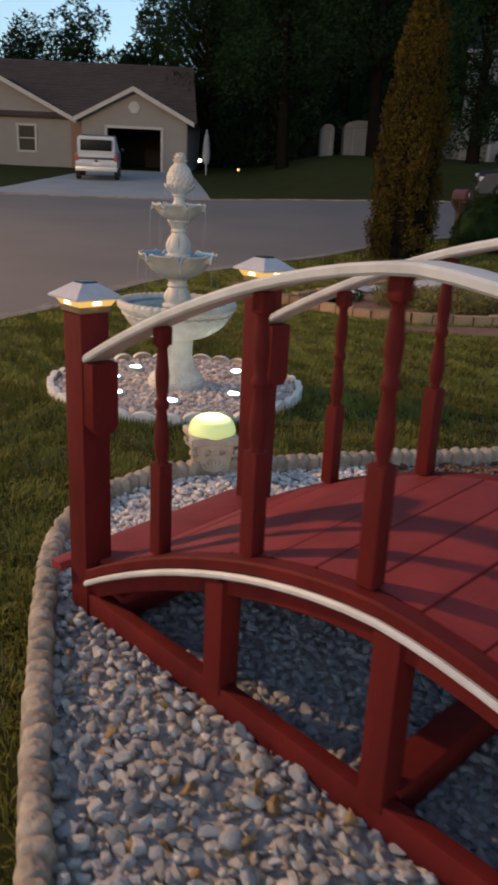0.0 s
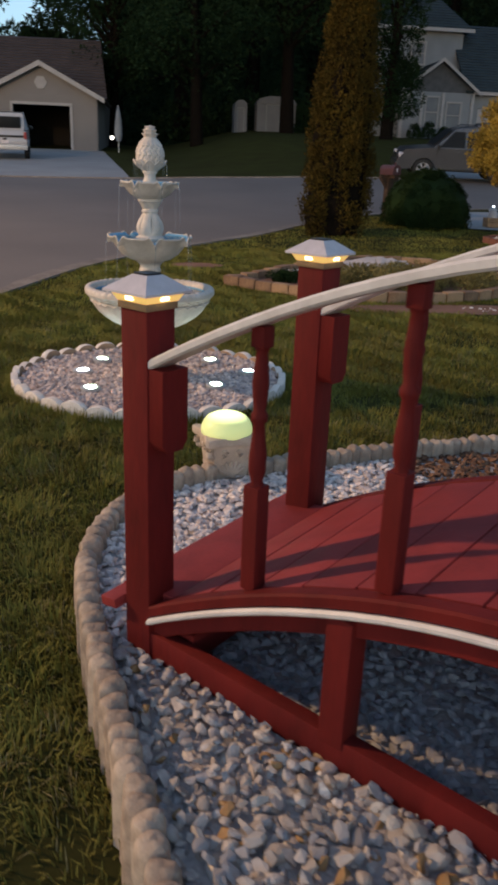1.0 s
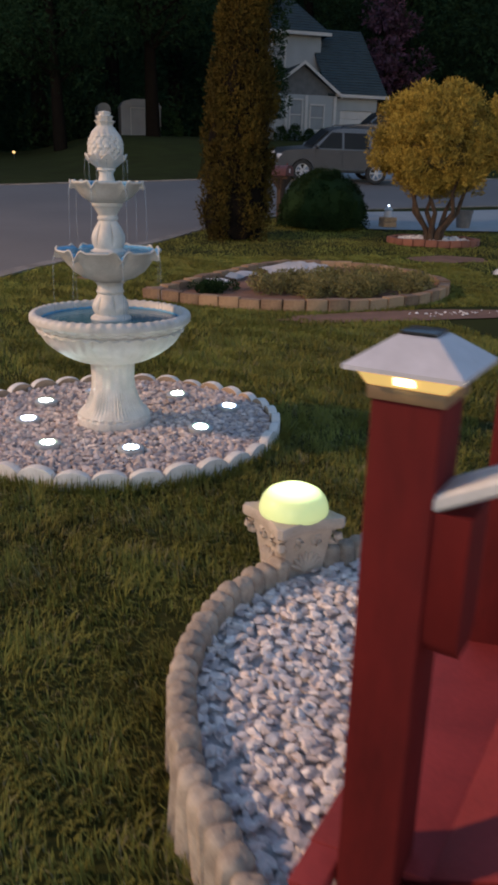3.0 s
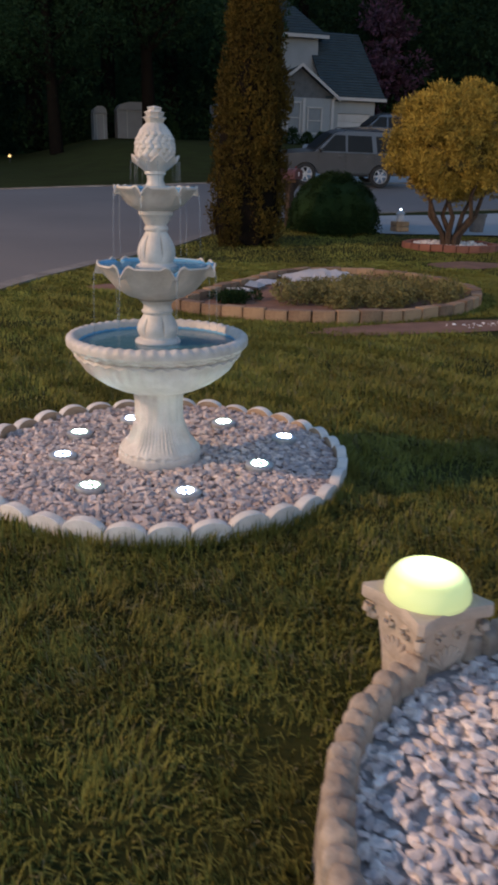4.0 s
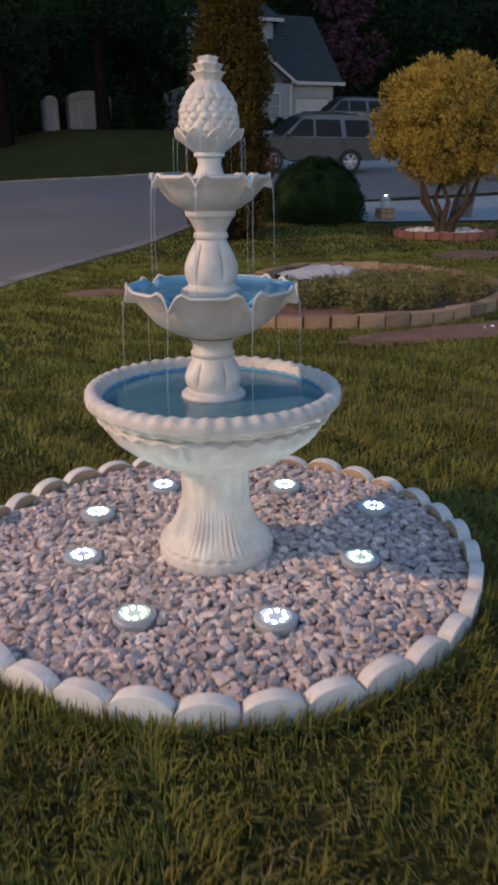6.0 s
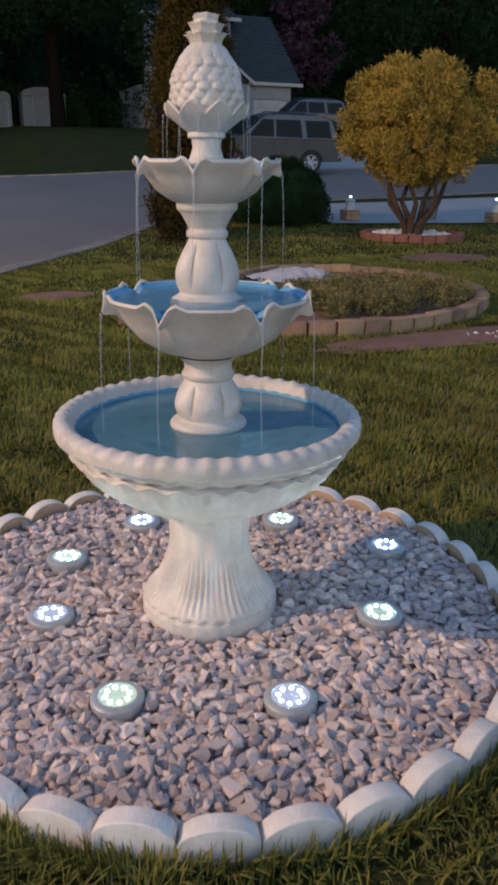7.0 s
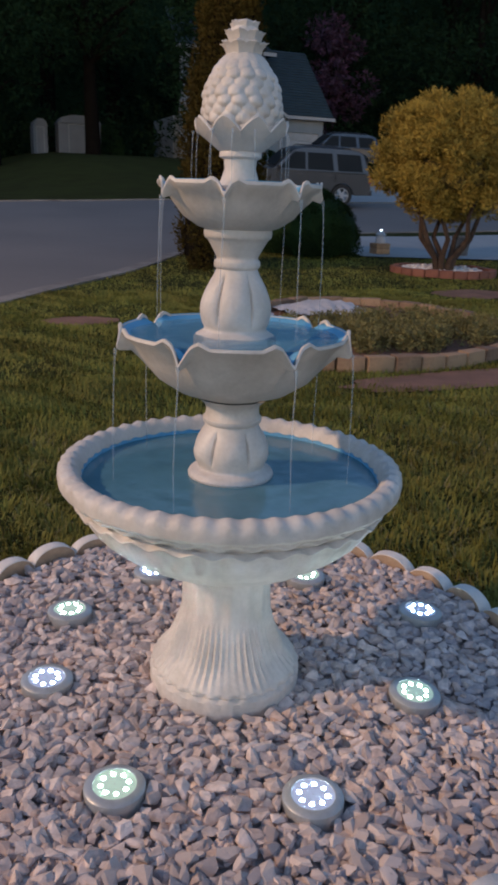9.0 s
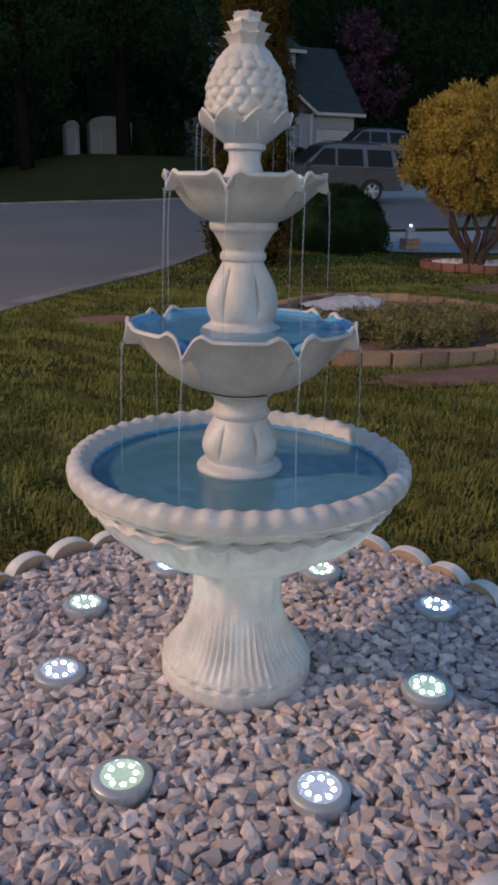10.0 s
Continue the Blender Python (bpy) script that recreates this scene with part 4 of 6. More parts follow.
# golden rounded shrub on several bent stems
TX, TY = 6.70, 15.25
TZ = gz(TX, TY)
shrub = thing("golden_shrub", "golden rounded shrub on several bent stems in a red ring", "shrub", pose(TX, TY, TZ))
r = np.random.default_rng(5)
cs, rs = [], []
for k in range(330):
    d = r.normal(size=3)
    d /= np.linalg.norm(d)
    q = r.uniform(0.62, 0.96)
    lump = 1 + 0.10 * noise.noise(Vector(d) * 2.3)
    cs.append((d[0] * 1.27 * q * lump, d[1] * 1.27 * q * lump, 1.76 + d[2] * (1.16 if d[2] > 0 else 0.90) * q * lump))
    rs.append(r.uniform(0.10, 0.23))
part("crown", quads(leaf_cloud(np.array(cs), np.array(rs), 88000, 0.064, 21, 0.35, (1, 1, 1), 0.7), GOLD), GOLD, shrub, "dense golden leaves in upright sprays")
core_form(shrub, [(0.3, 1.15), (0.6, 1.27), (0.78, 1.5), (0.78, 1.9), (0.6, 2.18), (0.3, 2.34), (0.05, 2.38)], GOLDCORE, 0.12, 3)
for k in range(7):
    a = k * 0.9 + 0.3
    bm = bmesh.new()
    e = (0.75 * math.cos(a), 0.75 * math.sin(a), 1.35)
    tube(bm, [(0.10 * math.cos(a), 0.10 * math.sin(a), -0.05), (0.16 * math.cos(a), 0.16 * math.sin(a), 0.25), (0.42 * math.cos(a + 0.3), 0.42 * math.sin(a + 0.3), 0.58), (0.50 * math.cos(a), 0.50 * math.sin(a), 0.95), e], [0.068, 0.055, 0.044, 0.034, 0.012], 8)
    part("stem", bm, BARK, shrub)

ringt = thing("tree_ring", "low ring of red edging stones round the golden shrub", "garden edging", pose(TX, TY, TZ), kind="structure")
bm = bmesh.new()
box(bm, (0, 0, 0), (0.216, 0.11, 0.13), bevel=0.02)
me = finish(bm)
for k in range(24):
    a = 2 * math.pi * k / 24
    part("edging_stone", me, TERRA, ringt, "", pose(0.83 * math.cos(a), 0.83 * math.sin(a), 0.04 + RNG.normal(0, 0.006), 0, 0, math.degrees(a) + 90))

# arborvitae column
CX, CY = 2.86, 15.9
cyp = thing("arborvitae", "tall columnar arborvitae, brownish gold on its lit flank", "tree", pose(CX, CY, gz(CX, CY)))
r = np.random.default_rng(9)
cs, rs = [], []
for k in range(520):
    u = r.random() ** 0.85
    env = 0.76 * (1 - u**1.8) ** 0.8 * (0.86 + 0.14 * smoothstep(0.0, 0.16, u))
    a = r.uniform(0, 6.283)
    q = env * r.uniform(0.62, 0.93) * (1 + 0.10 * math.sin(5 * a + 7 * u))
    cs.append((q * math.cos(a) + 0.22 * u, q * math.sin(a), 0.06 + 5.1 * u))
    rs.append(r.uniform(0.07, 0.16))
part("crown", quads(leaf_cloud(np.array(cs), np.array(rs), 64000, 0.070, 31, 0.4, (1, 1, 2.1), 1.1), CYPRESS), CYPRESS, cyp, "dense upright sprays")
# near-black inner form: shade between the sprays put into its colour
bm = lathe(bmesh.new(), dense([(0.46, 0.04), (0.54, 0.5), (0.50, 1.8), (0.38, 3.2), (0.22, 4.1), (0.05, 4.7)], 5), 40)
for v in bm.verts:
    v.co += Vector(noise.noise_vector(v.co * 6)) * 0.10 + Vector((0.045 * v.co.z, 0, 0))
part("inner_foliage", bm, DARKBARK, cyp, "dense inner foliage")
part("trunk", tube(bmesh.new(), [(0, 0, -0.1), (0.02, 0, 2.0), (0, 0.02, 4.1)], [0.1, 0.07, 0.02], 8), BARK, cyp)

# clipped dark bush
BX, BY = 5.40, 17.9
bush = thing("round_bush", "clipped dark green round bush beside the road", "bush", pose(BX, BY, gz(BX, BY)))
r = np.random.default_rng(12)
cs, rs = [], []
for k in range(260):
    d = r.normal(size=3)
    d /= np.linalg.norm(d)
    d[2] = abs(d[2])
    cs.append((d[0] * 0.92, d[1] * 0.92, 0.05 + d[2] * 1.10))
    rs.append(r.uniform(0.08, 0.13))
part("crown", quads(leaf_cloud(np.array(cs), np.array(rs), 36000, 0.05, 41, 0.4), SHRUB), SHRUB, bush, "dense clipped leaves")
core_form(bush, [(0.74, 0.02), (0.90, 0.3), (0.85, 0.62), (0.64, 0.90), (0.32, 1.08), (0.05, 1.12)], SHRUB, 0.04, 5)
part("trunk", tube(bmesh.new(), [(0, 0, -0.1), (0.02, 0, 0.5), (0, 0.02, 0.9)], [0.09, 0.07, 0.03], 8), BARK, bush)

# ---- kidney-shaped walled bed across the lawn ----
KID = soften([(0.42, 10.2), (0.85, 9.85), (1.37, 9.45), (1.9, 9.22), (2.5, 9.17), (3.1, 9.28), (3.7, 9.60), (4.15, 10.1), (4.28, 10.7), (4.1, 11.3), (3.75, 11.9), (3.25, 12.2), (2.7, 12.2), (2.2, 11.95), (1.6, 11.4), (1.0, 10.75), (0.42, 10.2)], 2)
bm = bmesh.new()
vs = [bm.verts.new((x, y, gz(x, y) + 0.05)) for x, y in KID[:-1]]
bm.faces.new(vs)
low = [bm.verts.new((v.co.x, v.co.y, v.co.z - 0.2)) for v in vs]
for i in range(len(vs)):
    bm.faces.new((vs[i], vs[(i + 1) % len(vs)], low[(i + 1) % len(vs)], low[i]))
solo("garden_bed", bm, DIRT, "bare earth of the block-walled bed", "garden bed", kind="structure")
wall = thing("block_wall", "low wall of tan concrete blocks round a planted bed", "garden wall", kind="structure")
blocks = []
for k in range(4):
    bm = bmesh.new()
    box(bm, (0, 0, 0), (0.232, 0.13, 0.15), bevel=0.014)
    for v in bm.verts:
        v.co += Vector(noise.noise_vector(v.co * 14 + Vector((k * 7, 0, 0)))) * 0.008
    blocks.append(finish(bm))
for x, y, a in spread_along(KID, 0.24):
    part("wall_block", blocks[int(RNG.integers(4))], BRICK, wall, "", pose(x, y, gz(x, y) + 0.055 + RNG.normal(0, 0.006), RNG.normal(0, 1.5), RNG.normal(0, 1.5), math.degrees(a) + RNG.normal(0, 2)))
r = np.random.default_rng(17)
cs = []
while len(cs) < 130:
    x, y = r.uniform(1.6, 3.9), r.uniform(9.5, 10.9)
    if ((x - 2.75) / 1.1) ** 2 + ((y - 10.15) / 0.6) ** 2 < 1:
        cs.append((x, y, gz(x, y) + 0.10 + 0.09 * r.random()))
low_shrub = new("low_shrub", quads(leaf_cloud(np.array(cs), np.full(len(cs), 0.12), 30000, 0.034, 51, 0.3, (1, 1, 1), 0.5), LOWSHRUB))
tagged(low_shrub, "spreading low green-gold shrub in the walled bed", "shrub", kind="stuff")
bm = bmesh.new()
n = 40
g = [[bm.verts.new((x, y, gz(x, y) + 0.075 + 0.09 * max(0, math.sin((x - 2.15) / 1.05 * 3.14)) * max(0, math.sin((y - 11.25) / 0.65 * 3.14)) + 0.05 * abs(noise.noise(Vector((x * 5, y * 5, 0)))) + 0.03 * abs(noise.noise(Vector((x * 12, y * 12, 3)))))) for x in np.linspace(2.15, 3.2, n)] for y in np.linspace(11.25, 11.9, n)]
for j in range(n - 1):
    for i in range(n - 1):
        bm.faces.new((g[j][i], g[j][i + 1], g[j + 1][i + 1], g[j + 1][i]))
solo("plastic_sheet", bm, PLASTIC, "crumpled pale plastic sheet lying in the walled bed", "sheet")

# worn patches in the grass
PATCHES = ((0.0, 11.6, 0.38, 0.22), (3.0, 8.76, 1.5, 0.30), (5.7, 12.9, 0.7, 0.4))
for k, (x, y, rx, ry) in enumerate(PATCHES):
    bm = bmesh.new()
    vs = []
    for j in range(40):
        a = 2 * math.pi * j / 40
        w = 1 + 0.25 * noise.noise(Vector((2.2 * math.cos(a), 2.2 * math.sin(a), 5.0 * k)))
        px, py = x + rx * w * math.cos(a), y + ry * w * math.sin(a)
        vs.append(bm.verts.new((px, py, gz(px, py) + 0.012)))
    mid = bm.verts.new((x, y, gz(x, y) + 0.02))
    for j in range(40):
        bm.faces.new((vs[j], vs[(j + 1) % 40], mid))
    solo("bare_patch", bm, DIRT, "worn patch of bare reddish earth in the lawn", "earth", kind="structure")

# ---- lanterns, mailbox ----


def lantern(x, y):
    t = thing("path_lantern", "small white solar lantern on a stack of brick blocks", "lantern", pose(x, y, gz(x, y) + 0.03) @ Matrix.Scale(0.85, 4), group="lanterns along the driveway")
    for k in range(2):
        bm = bmesh.new()
        box(bm, (0, 0, 0.06 + 0.125 * k), (0.36, 0.36, 0.12), bevel=0.015)
        part("brick_block", bm, BRICK, t)
    part("lantern_glass", lathe(bmesh.new(), [(0.12, 0.245), (0.125, 0.26), (0.10, 0.40), (0.08, 0.44)], 20), CAPWHITE, t, "frosted white lantern body")
    part("lantern_roof", lathe(bmesh.new(), [(0.13, 0.43), (0.09, 0.47), (0.04, 0.52), (0.005, 0.53)], 20), STEEL, t, "grey metal lid")
    part("bulb", lathe(bmesh.new(), [(0.03, 0.531), (0.028, 0.55), (0.002, 0.56)], 12), glow("lantern_bulb", (0.9, 0.95, 1.0), 6.0), t, "white light")
    return t


lantern(7.03, 18.0)
lantern(9.9, 17.0)
pot = thing("plant_pot", "small grey pot standing behind the golden shrub", "pot", pose(8.9, 17.9, gz(8.9, 17.9)))
part("pot_body", lathe(bmesh.new(), [(0.13, 0.0), (0.15, 0.02), (0.19, 0.36), (0.205, 0.37), (0.205, 0.42), (0.18, 0.42), (0.17, 0.36)], 24), mat("grey_pot", (0.16, 0.14, 0.13), (0.1, 0.09, 0.085), 8, 0.8, 0.2), pot)
MX, MY = 4.92, 19.4
mbox = thing("mailbox", "red-brown mailbox on a wooden post at the kerb", "mailbox", pose(MX, MY, gz(MX, MY), 0, 0, 20))
bm = bmesh.new()
box(bm, (0, 0, 0.5), (0.15, 0.15, 1.06), bevel=0.012)
prism(bm, [(0.06, 0.70), (0.26, 0.95), (0.26, 1.0), (0.06, 1.0)], -0.05, 0.05, "y")
prism(bm, [(-0.06, 0.70), (-0.06, 1.0), (-0.26, 1.0), (-0.26, 0.95)], -0.05, 0.05, "y")
part("post", bm, BARK, mbox)
bm = bmesh.new()
box(bm, (0, -0.04, 0.98), (0.09, 0.45, 0.07), bevel=0.01)
part("arm", bm, BARK, mbox)
bm = bmesh.new()
prism(bm, [(0.11 * math.cos(a), 1.14 + 0.11 * math.sin(a)) for a in np.linspace(0, math.pi, 12)] + [(-0.11, 1.02), (0.11, 1.02)], -0.30, 0.24, "y")
part("box", bm, mat("mailbox_red", (0.10, 0.03, 0.025), (0.065, 0.02, 0.018), 10, 0.5), mbox, "dull red metal box")
bm = bmesh.new()
box(bm, (0, -0.304, 1.13), (0.03, 0.006, 0.09), bevel=0.001)
part("number_bar", bm, CAPWHITE, mbox, "pale bar on the front")
bm = bmesh.new()
box(bm, (0.118, -0.05, 1.22), (0.01, 0.03, 0.16), bevel=0.002)
part("flag", bm, RED, mbox)

# ---- houses ----


def wall_with_holes(w, h, thick, holes):
    """A wall in x and z from (0, 0) with square holes (x0, z0, x1, z1), drawn back along y."""
    xs = sorted({0, w, *[v for q in holes for v in (q[0], q[2])]})
    zs = sorted({0, h, *[v for q in holes for v in (q[1], q[3])]})
    bm = bmesh.new()
    for x0, x1 in zip(xs, xs[1:]):
        for z0, z1 in zip(zs, zs[1:]):
            cx, cz = (x0 + x1) / 2, (z0 + z1) / 2
            if not any(q[0] < cx < q[2] and q[1] < cz < q[3] for q in holes):
                box(bm, (cx, thick / 2, cz), (x1 - x0, thick, z1 - z0))
    bmesh.ops.remove_doubles(bm, verts=bm.verts, dist=0.0005)
    return bm


def window(parent, x, y, z, w, h, glass=GLASS):
    fr = bmesh.new()
    for cx, cz, sx, sz in ((0, h / 2, w + 0.16, 0.1), (0, -h / 2, w + 0.16, 0.1), (w / 2, 0, 0.1, h), (-w / 2, 0, 0.1, h), (0, 0, w, 0.05)):
        box(fr, (cx, -0.02, cz), (sx, 0.08, sz))
    wd = part("window", fr, TRIM, parent, "white framed window", pose(x, y, z))
    for k in (-1, 1):
        bm = bmesh.new()
        box(bm, (0, 0.03, k * h / 4), (w - 0.02, 0.02, h / 2 - 0.04))
        part("pane", bm, glass, wd)


def roof_slab(parent, a, b, c, d, thick, material):
    """A roof plane over four corners with courses of shingles."""
    a, b, c, d = [Vector(p) for p in (a, b, c, d)]
    nrm = (b - a).cross(d - a).normalized()
    if nrm.z < 0:
        nrm = -nrm
    n = max(6, int((d - a).length / 0.28))
    left, right = [], []
    for k in range(n):
        for e, h in ((k, 1.0), (k + 0.98, 0.45)):
            left.append(a.lerp(d, e / n) + nrm * thick * h)
            right.append(b.lerp(c, e / n) + nrm * thick * h)
    left += [d, a]
    right += [c, b]
    bm = bmesh.new()
    lv, rv = [bm.verts.new(p) for p in left], [bm.verts.new(p) for p in right]
    for k in range(len(lv)):
        j = (k + 1) % len(lv)
        bm.faces.new((lv[k], rv[k], rv[j], lv[j]))
    bm.faces.new(lv)
    bm.faces.new(rv[::-1])
    part("roof", bm, material, parent)


def barge(parent, p, q, w=0.22):
    bm = bmesh.new()
    p, q = Vector(p), Vector(q)
    d = q - p
    lo = Vector((0, 0, -w))
    off = Vector((0, -0.06, 0))
    v = [bm.verts.new(x) for x in (p, q, q + lo, p + lo, p + off, q + off, q + lo + off, p + lo + off)]
    for f in ((0, 1, 2, 3), (4, 5, 6, 7), (0, 1, 5, 4), (1, 2, 6, 5), (2, 3, 7, 6), (3, 0, 4, 7)):
        bm.faces.new([v[i] for i in f])
    part("barge_board", bm, TRIM, parent, "white trim board")


def gable_wall(parent, x0, x1, y, z0, z1, thick, material):
    bm = bmesh.new()
    prism(bm, [(x0, z0), (x1, z0), ((x0 + x1) / 2, z1)], y, y + thick, "y")
    part("gable", bm, material, parent)


GX, GY = far(0, 41.0)
H1 = gz(-6, GY) - 0.02
g_house = thing("garage_house", "beige single-storey house with brown roof and an open garage", "house", pose(GX - 0.45, GY, H1) @ Matrix.Scale(1.2, 4))
part("wall", wall_with_holes(5.15, 2.45, 0.25, [(1.24, -0.01, 3.88, 1.98)]), STUCCO, g_house, "", pose(-8.3, 0, 0))
gable_wall(g_house, -8.3, -3.15, 0, 2.45, 3.72, 0.25, STUCCO)
bm = bmesh.new()
for cx, cz, sx, sz in ((-5.74, 2.04, 2.88, 0.12), (-7.12, 1.0, 0.12, 2.0), (-4.36, 1.0, 0.12, 2.0)):
    box(bm, (cx, -0.03, cz), (sx, 0.07, sz))
part("garage_frame", bm, TRIM, g_house, "white garage door frame")
bm = bmesh.new()
for cx, cy, cz, sx, sy, sz in ((-5.72, 5.5, 1.25, 5.0, 0.1, 2.5), (-8.2, 2.9, 1.25, 0.1, 5.2, 2.5), (-3.25, 2.9, 1.25, 0.1, 5.2, 2.5), (-5.72, 2.9, 2.40, 5.0, 5.2, 0.08), (-5.72, 2.9, 0.0, 5.0, 5.2, 0.08)):
    box(bm, (cx, cy, cz), (sx, sy, sz))
part("garage_interior", bm, DARKIN, g_house, "dark open garage inside")
bm = bmesh.new()
lathe(bm, [(0.3, 0.0), (0.3, 0.05), (0.25, 0.06), (0.001, 0.06)], 6)
part("gable_vent", bm, TRIM, g_house, "white gable vent", pose(-5.72, -0.002, 2.95, 90))
part("wall", wall_with_holes(8.6, 2.45, 0.25, [(3.0, 0.75, 3.9, 2.0), (5.9, 0.75, 6.8, 2.0)]), STUCCO, g_house, "", pose(-17.6, 0.9, 0))
window(g_house, -14.15, 0.9, 1.375, 0.9, 1.25)
window(g_house, -11.25, 0.9, 1.375, 0.9, 1.25)
gable_wall(g_house, -16.5, -9.0, 0.9, 2.45, 4.2, 0.25, STUCCO)
bm = bmesh.new()
box(bm, (-3.25, 5.0, 1.2), (0.25, 9.4, 2.5))
part("wall", bm, STUCCO, g_house)
bm = bmesh.new()
box(bm, (-8.6, 0.6, 1.2), (0.7, 0.2, 2.4))
part("wall", bm, mat("brown_brick_wall", (0.2, 0.12, 0.09), (0.14, 0.08, 0.06), 8, 0.9, 0.3), g_house, "brown brick corner")
for sx in (-1, 1):
    roof_slab(g_house, (-5.72 + sx * 2.95, -0.35, 2.28), (-5.72 + sx * 2.95, 5.0, 2.28), (-5.72, 5.0, 3.76), (-5.72, -0.35, 3.76), 0.09, ROOFBROWN)
    barge(g_house, (-5.72 + sx * 2.95, -0.36, 2.36), (-5.72, -0.36, 3.86))
    roof_slab(g_house, (-12.75 + sx * 4.05, 0.55, 2.28), (-12.75 + sx * 4.05, 5.5, 2.28), (-12.75, 5.5, 4.25), (-12.75, 0.55, 4.25), 0.09, ROOFBROWN)
    barge(g_house, (-12.75 + sx * 4.05, 0.54, 2.36), (-12.75, 0.54, 4.35))
roof_slab(g_house, (-18.2, 0.6, 2.35), (-2.7, 0.6, 2.35), (-3.3, 5.4, 5.5), (-18.2, 5.4, 5.5), 0.09, ROOFBROWN)
roof_slab(g_house, (-18.2, 10.2, 2.35), (-2.7, 10.2, 2.35), (-3.3, 5.4, 5.5), (-18.2, 5.4, 5.5), 0.09, ROOFBROWN)
gl = new("flood_light", finish(lathe(bmesh.new(), [(0.001, -0.10), (0.08, -0.07), (0.11, 0), (0.08, 0.07), (0.001, 0.10)], 16)))
gl.data.materials.append(LITSPOT)
gl.location = (-3.25, 47.6, gz(-3.25, 47.6) + 0.80)
tagged(gl, "bright round flood light beside the garage", "garden light")
umb = thing("patio_umbrella", "closed pale patio umbrella beside the garage", "umbrella", pose(-2.92, 48.2, gz(-2.9, 48.2)) @ Matrix.Scale(1.13, 4))
part("canopy", lathe(bmesh.new(), [(0.14, 0.55), (0.2, 0.9), (0.17, 1.4), (0.10, 1.9), (0.03, 2.15), (0.005, 2.2)], 12), SIDING, umb, "pale folded canopy")
part("pole", tube(bmesh.new(), [(0, 0, 0), (0, 0, 2.2)], 0.025, 8), STEEL, umb)
spot = thing("path_light", "small amber path light in the grass before the woods", "garden light", pose(-1.02, 48, gz(-1.02, 48)))
part("stake", tube(bmesh.new(), [(0, 0, -0.05), (0, 0, 0.3)], 0.02, 8), BLACK, spot)
part("lamp_head", lathe(bmesh.new(), [(0.02, 0.28), (0.075, 0.30), (0.075, 0.38), (0.02, 0.41)], 12), glow("path_light_amber", (1.0, 0.6, 0.2), 1.6), spot, "amber lamp")
for x, y, w, h in ((4.75, 57, 0.85, 2.0), (7.15, 57, 2.6, 2.2)):
    sh = thing("garden_shed", "small pale shed among the dark trees", "shed", pose(x, y, gz(x, y) - 0.05))
    bm = bmesh.new()
    box(bm, (0, 0, h * 0.4), (w, 1.6, h * 0.8))
    part("wall", bm, SHEDPAINT, sh)
    bm = bmesh.new()
    prism(bm, [(-w * 0.52, h * 0.78), (w * 0.52, h * 0.78), (w * 0.44, h * 0.92), (w * 0.2, h), (-w * 0.2, h), (-w * 0.44, h * 0.92)], -0.9, 0.9, "y")
    part("roof", bm, SHEDPAINT, sh)
    bm = bmesh.new()
    for cx, cz, sx, sz in ((-0.26 * w, 0.38 * h, 0.05, 0.76 * h), (0.26 * w, 0.38 * h, 0.05, 0.76 * h), (0, 0.76 * h, 0.52 * w + 0.05, 0.05)):
        box(bm, (cx, -0.815, cz), (sx, 0.03, sz))
    part("door_frame", bm, SIDING, sh)


def dark_bush(x, y, rx, h, seed, label, material=SHRUB, count=5000):
    t = thing("bush", label, "bush", pose(x, y, gz(x, y)))
    r = np.random.default_rng(seed)
    d = r.normal(size=(60, 3))
    d /= np.linalg.norm(d, axis=1, keepdims=True)
    d[:, 2] = np.abs(d[:, 2])
    c = d * np.array((rx * 0.8, rx * 0.8, h * 0.85))
    part("crown", quads(leaf_cloud(c, r.uniform(0.14, 0.26, 60) * min(rx, h), count, 0.11, seed + 1, 0.3), material), material, t)
    part("stem", tube(bmesh.new(), [(0, 0, -0.1), (0.02, 0, h * 0.4), (0, 0.02, h * 0.7)], [0.06, 0.05, 0.02], 6), DARKBARK, t)


dark_bush(9.0, 56.2, 0.9, 2.0, 501, "dark round bush beside the pale shed")

HY = 55.0
H2 = gz(18, HY) - 0.05
p_house = thing("pale_house", "pale two-storey house with a slate-blue roof", "house", pose(0.35, HY, H2))
# entrance wing with a shingled gable, its grey darkened to paint a recess's shade
part("wall", wall_with_holes(5.1, 2.95, 0.25, [(1.75, 0.75, 2.65, 2.65), (3.2, 0.75, 4.2, 2.35)]), SIDING, p_house, "", pose(14.85, 0, 0))
window(p_house, 17.05, 0, 1.7, 0.9, 1.9, CURTAIN)
window(p_house, 18.55, 0, 1.55, 1.0, 1.6, CURTAIN)
for cx in (15.0, 16.35, 17.75, 19.8):
    bm = bmesh.new()
    box(bm, (cx, -0.05, 1.45), (0.2, 0.1, 2.9), bevel=0.01)
    part("corner_board", bm, TRIM, p_house, "white trim board")
gable_wall(p_house, 14.85, 20.0, 0, 2.95, 4.75, 0.25, mat("shaded_gable_shingles", (0.085, 0.09, 0.095), (0.05, 0.055, 0.06), 3, 0.9, 0.4))
for sx in (-1, 1):
    roof_slab(p_house, (17.43 + sx * 2.75, -0.4, 2.85), (17.43 + sx * 2.75, 3.4, 2.85), (17.43, 3.4, 4.85), (17.43, -0.4, 4.85), 0.1, ROOFBLUE)
    barge(p_house, (17.43 + sx * 2.75, -0.42, 2.98), (17.43, -0.42, 4.98))
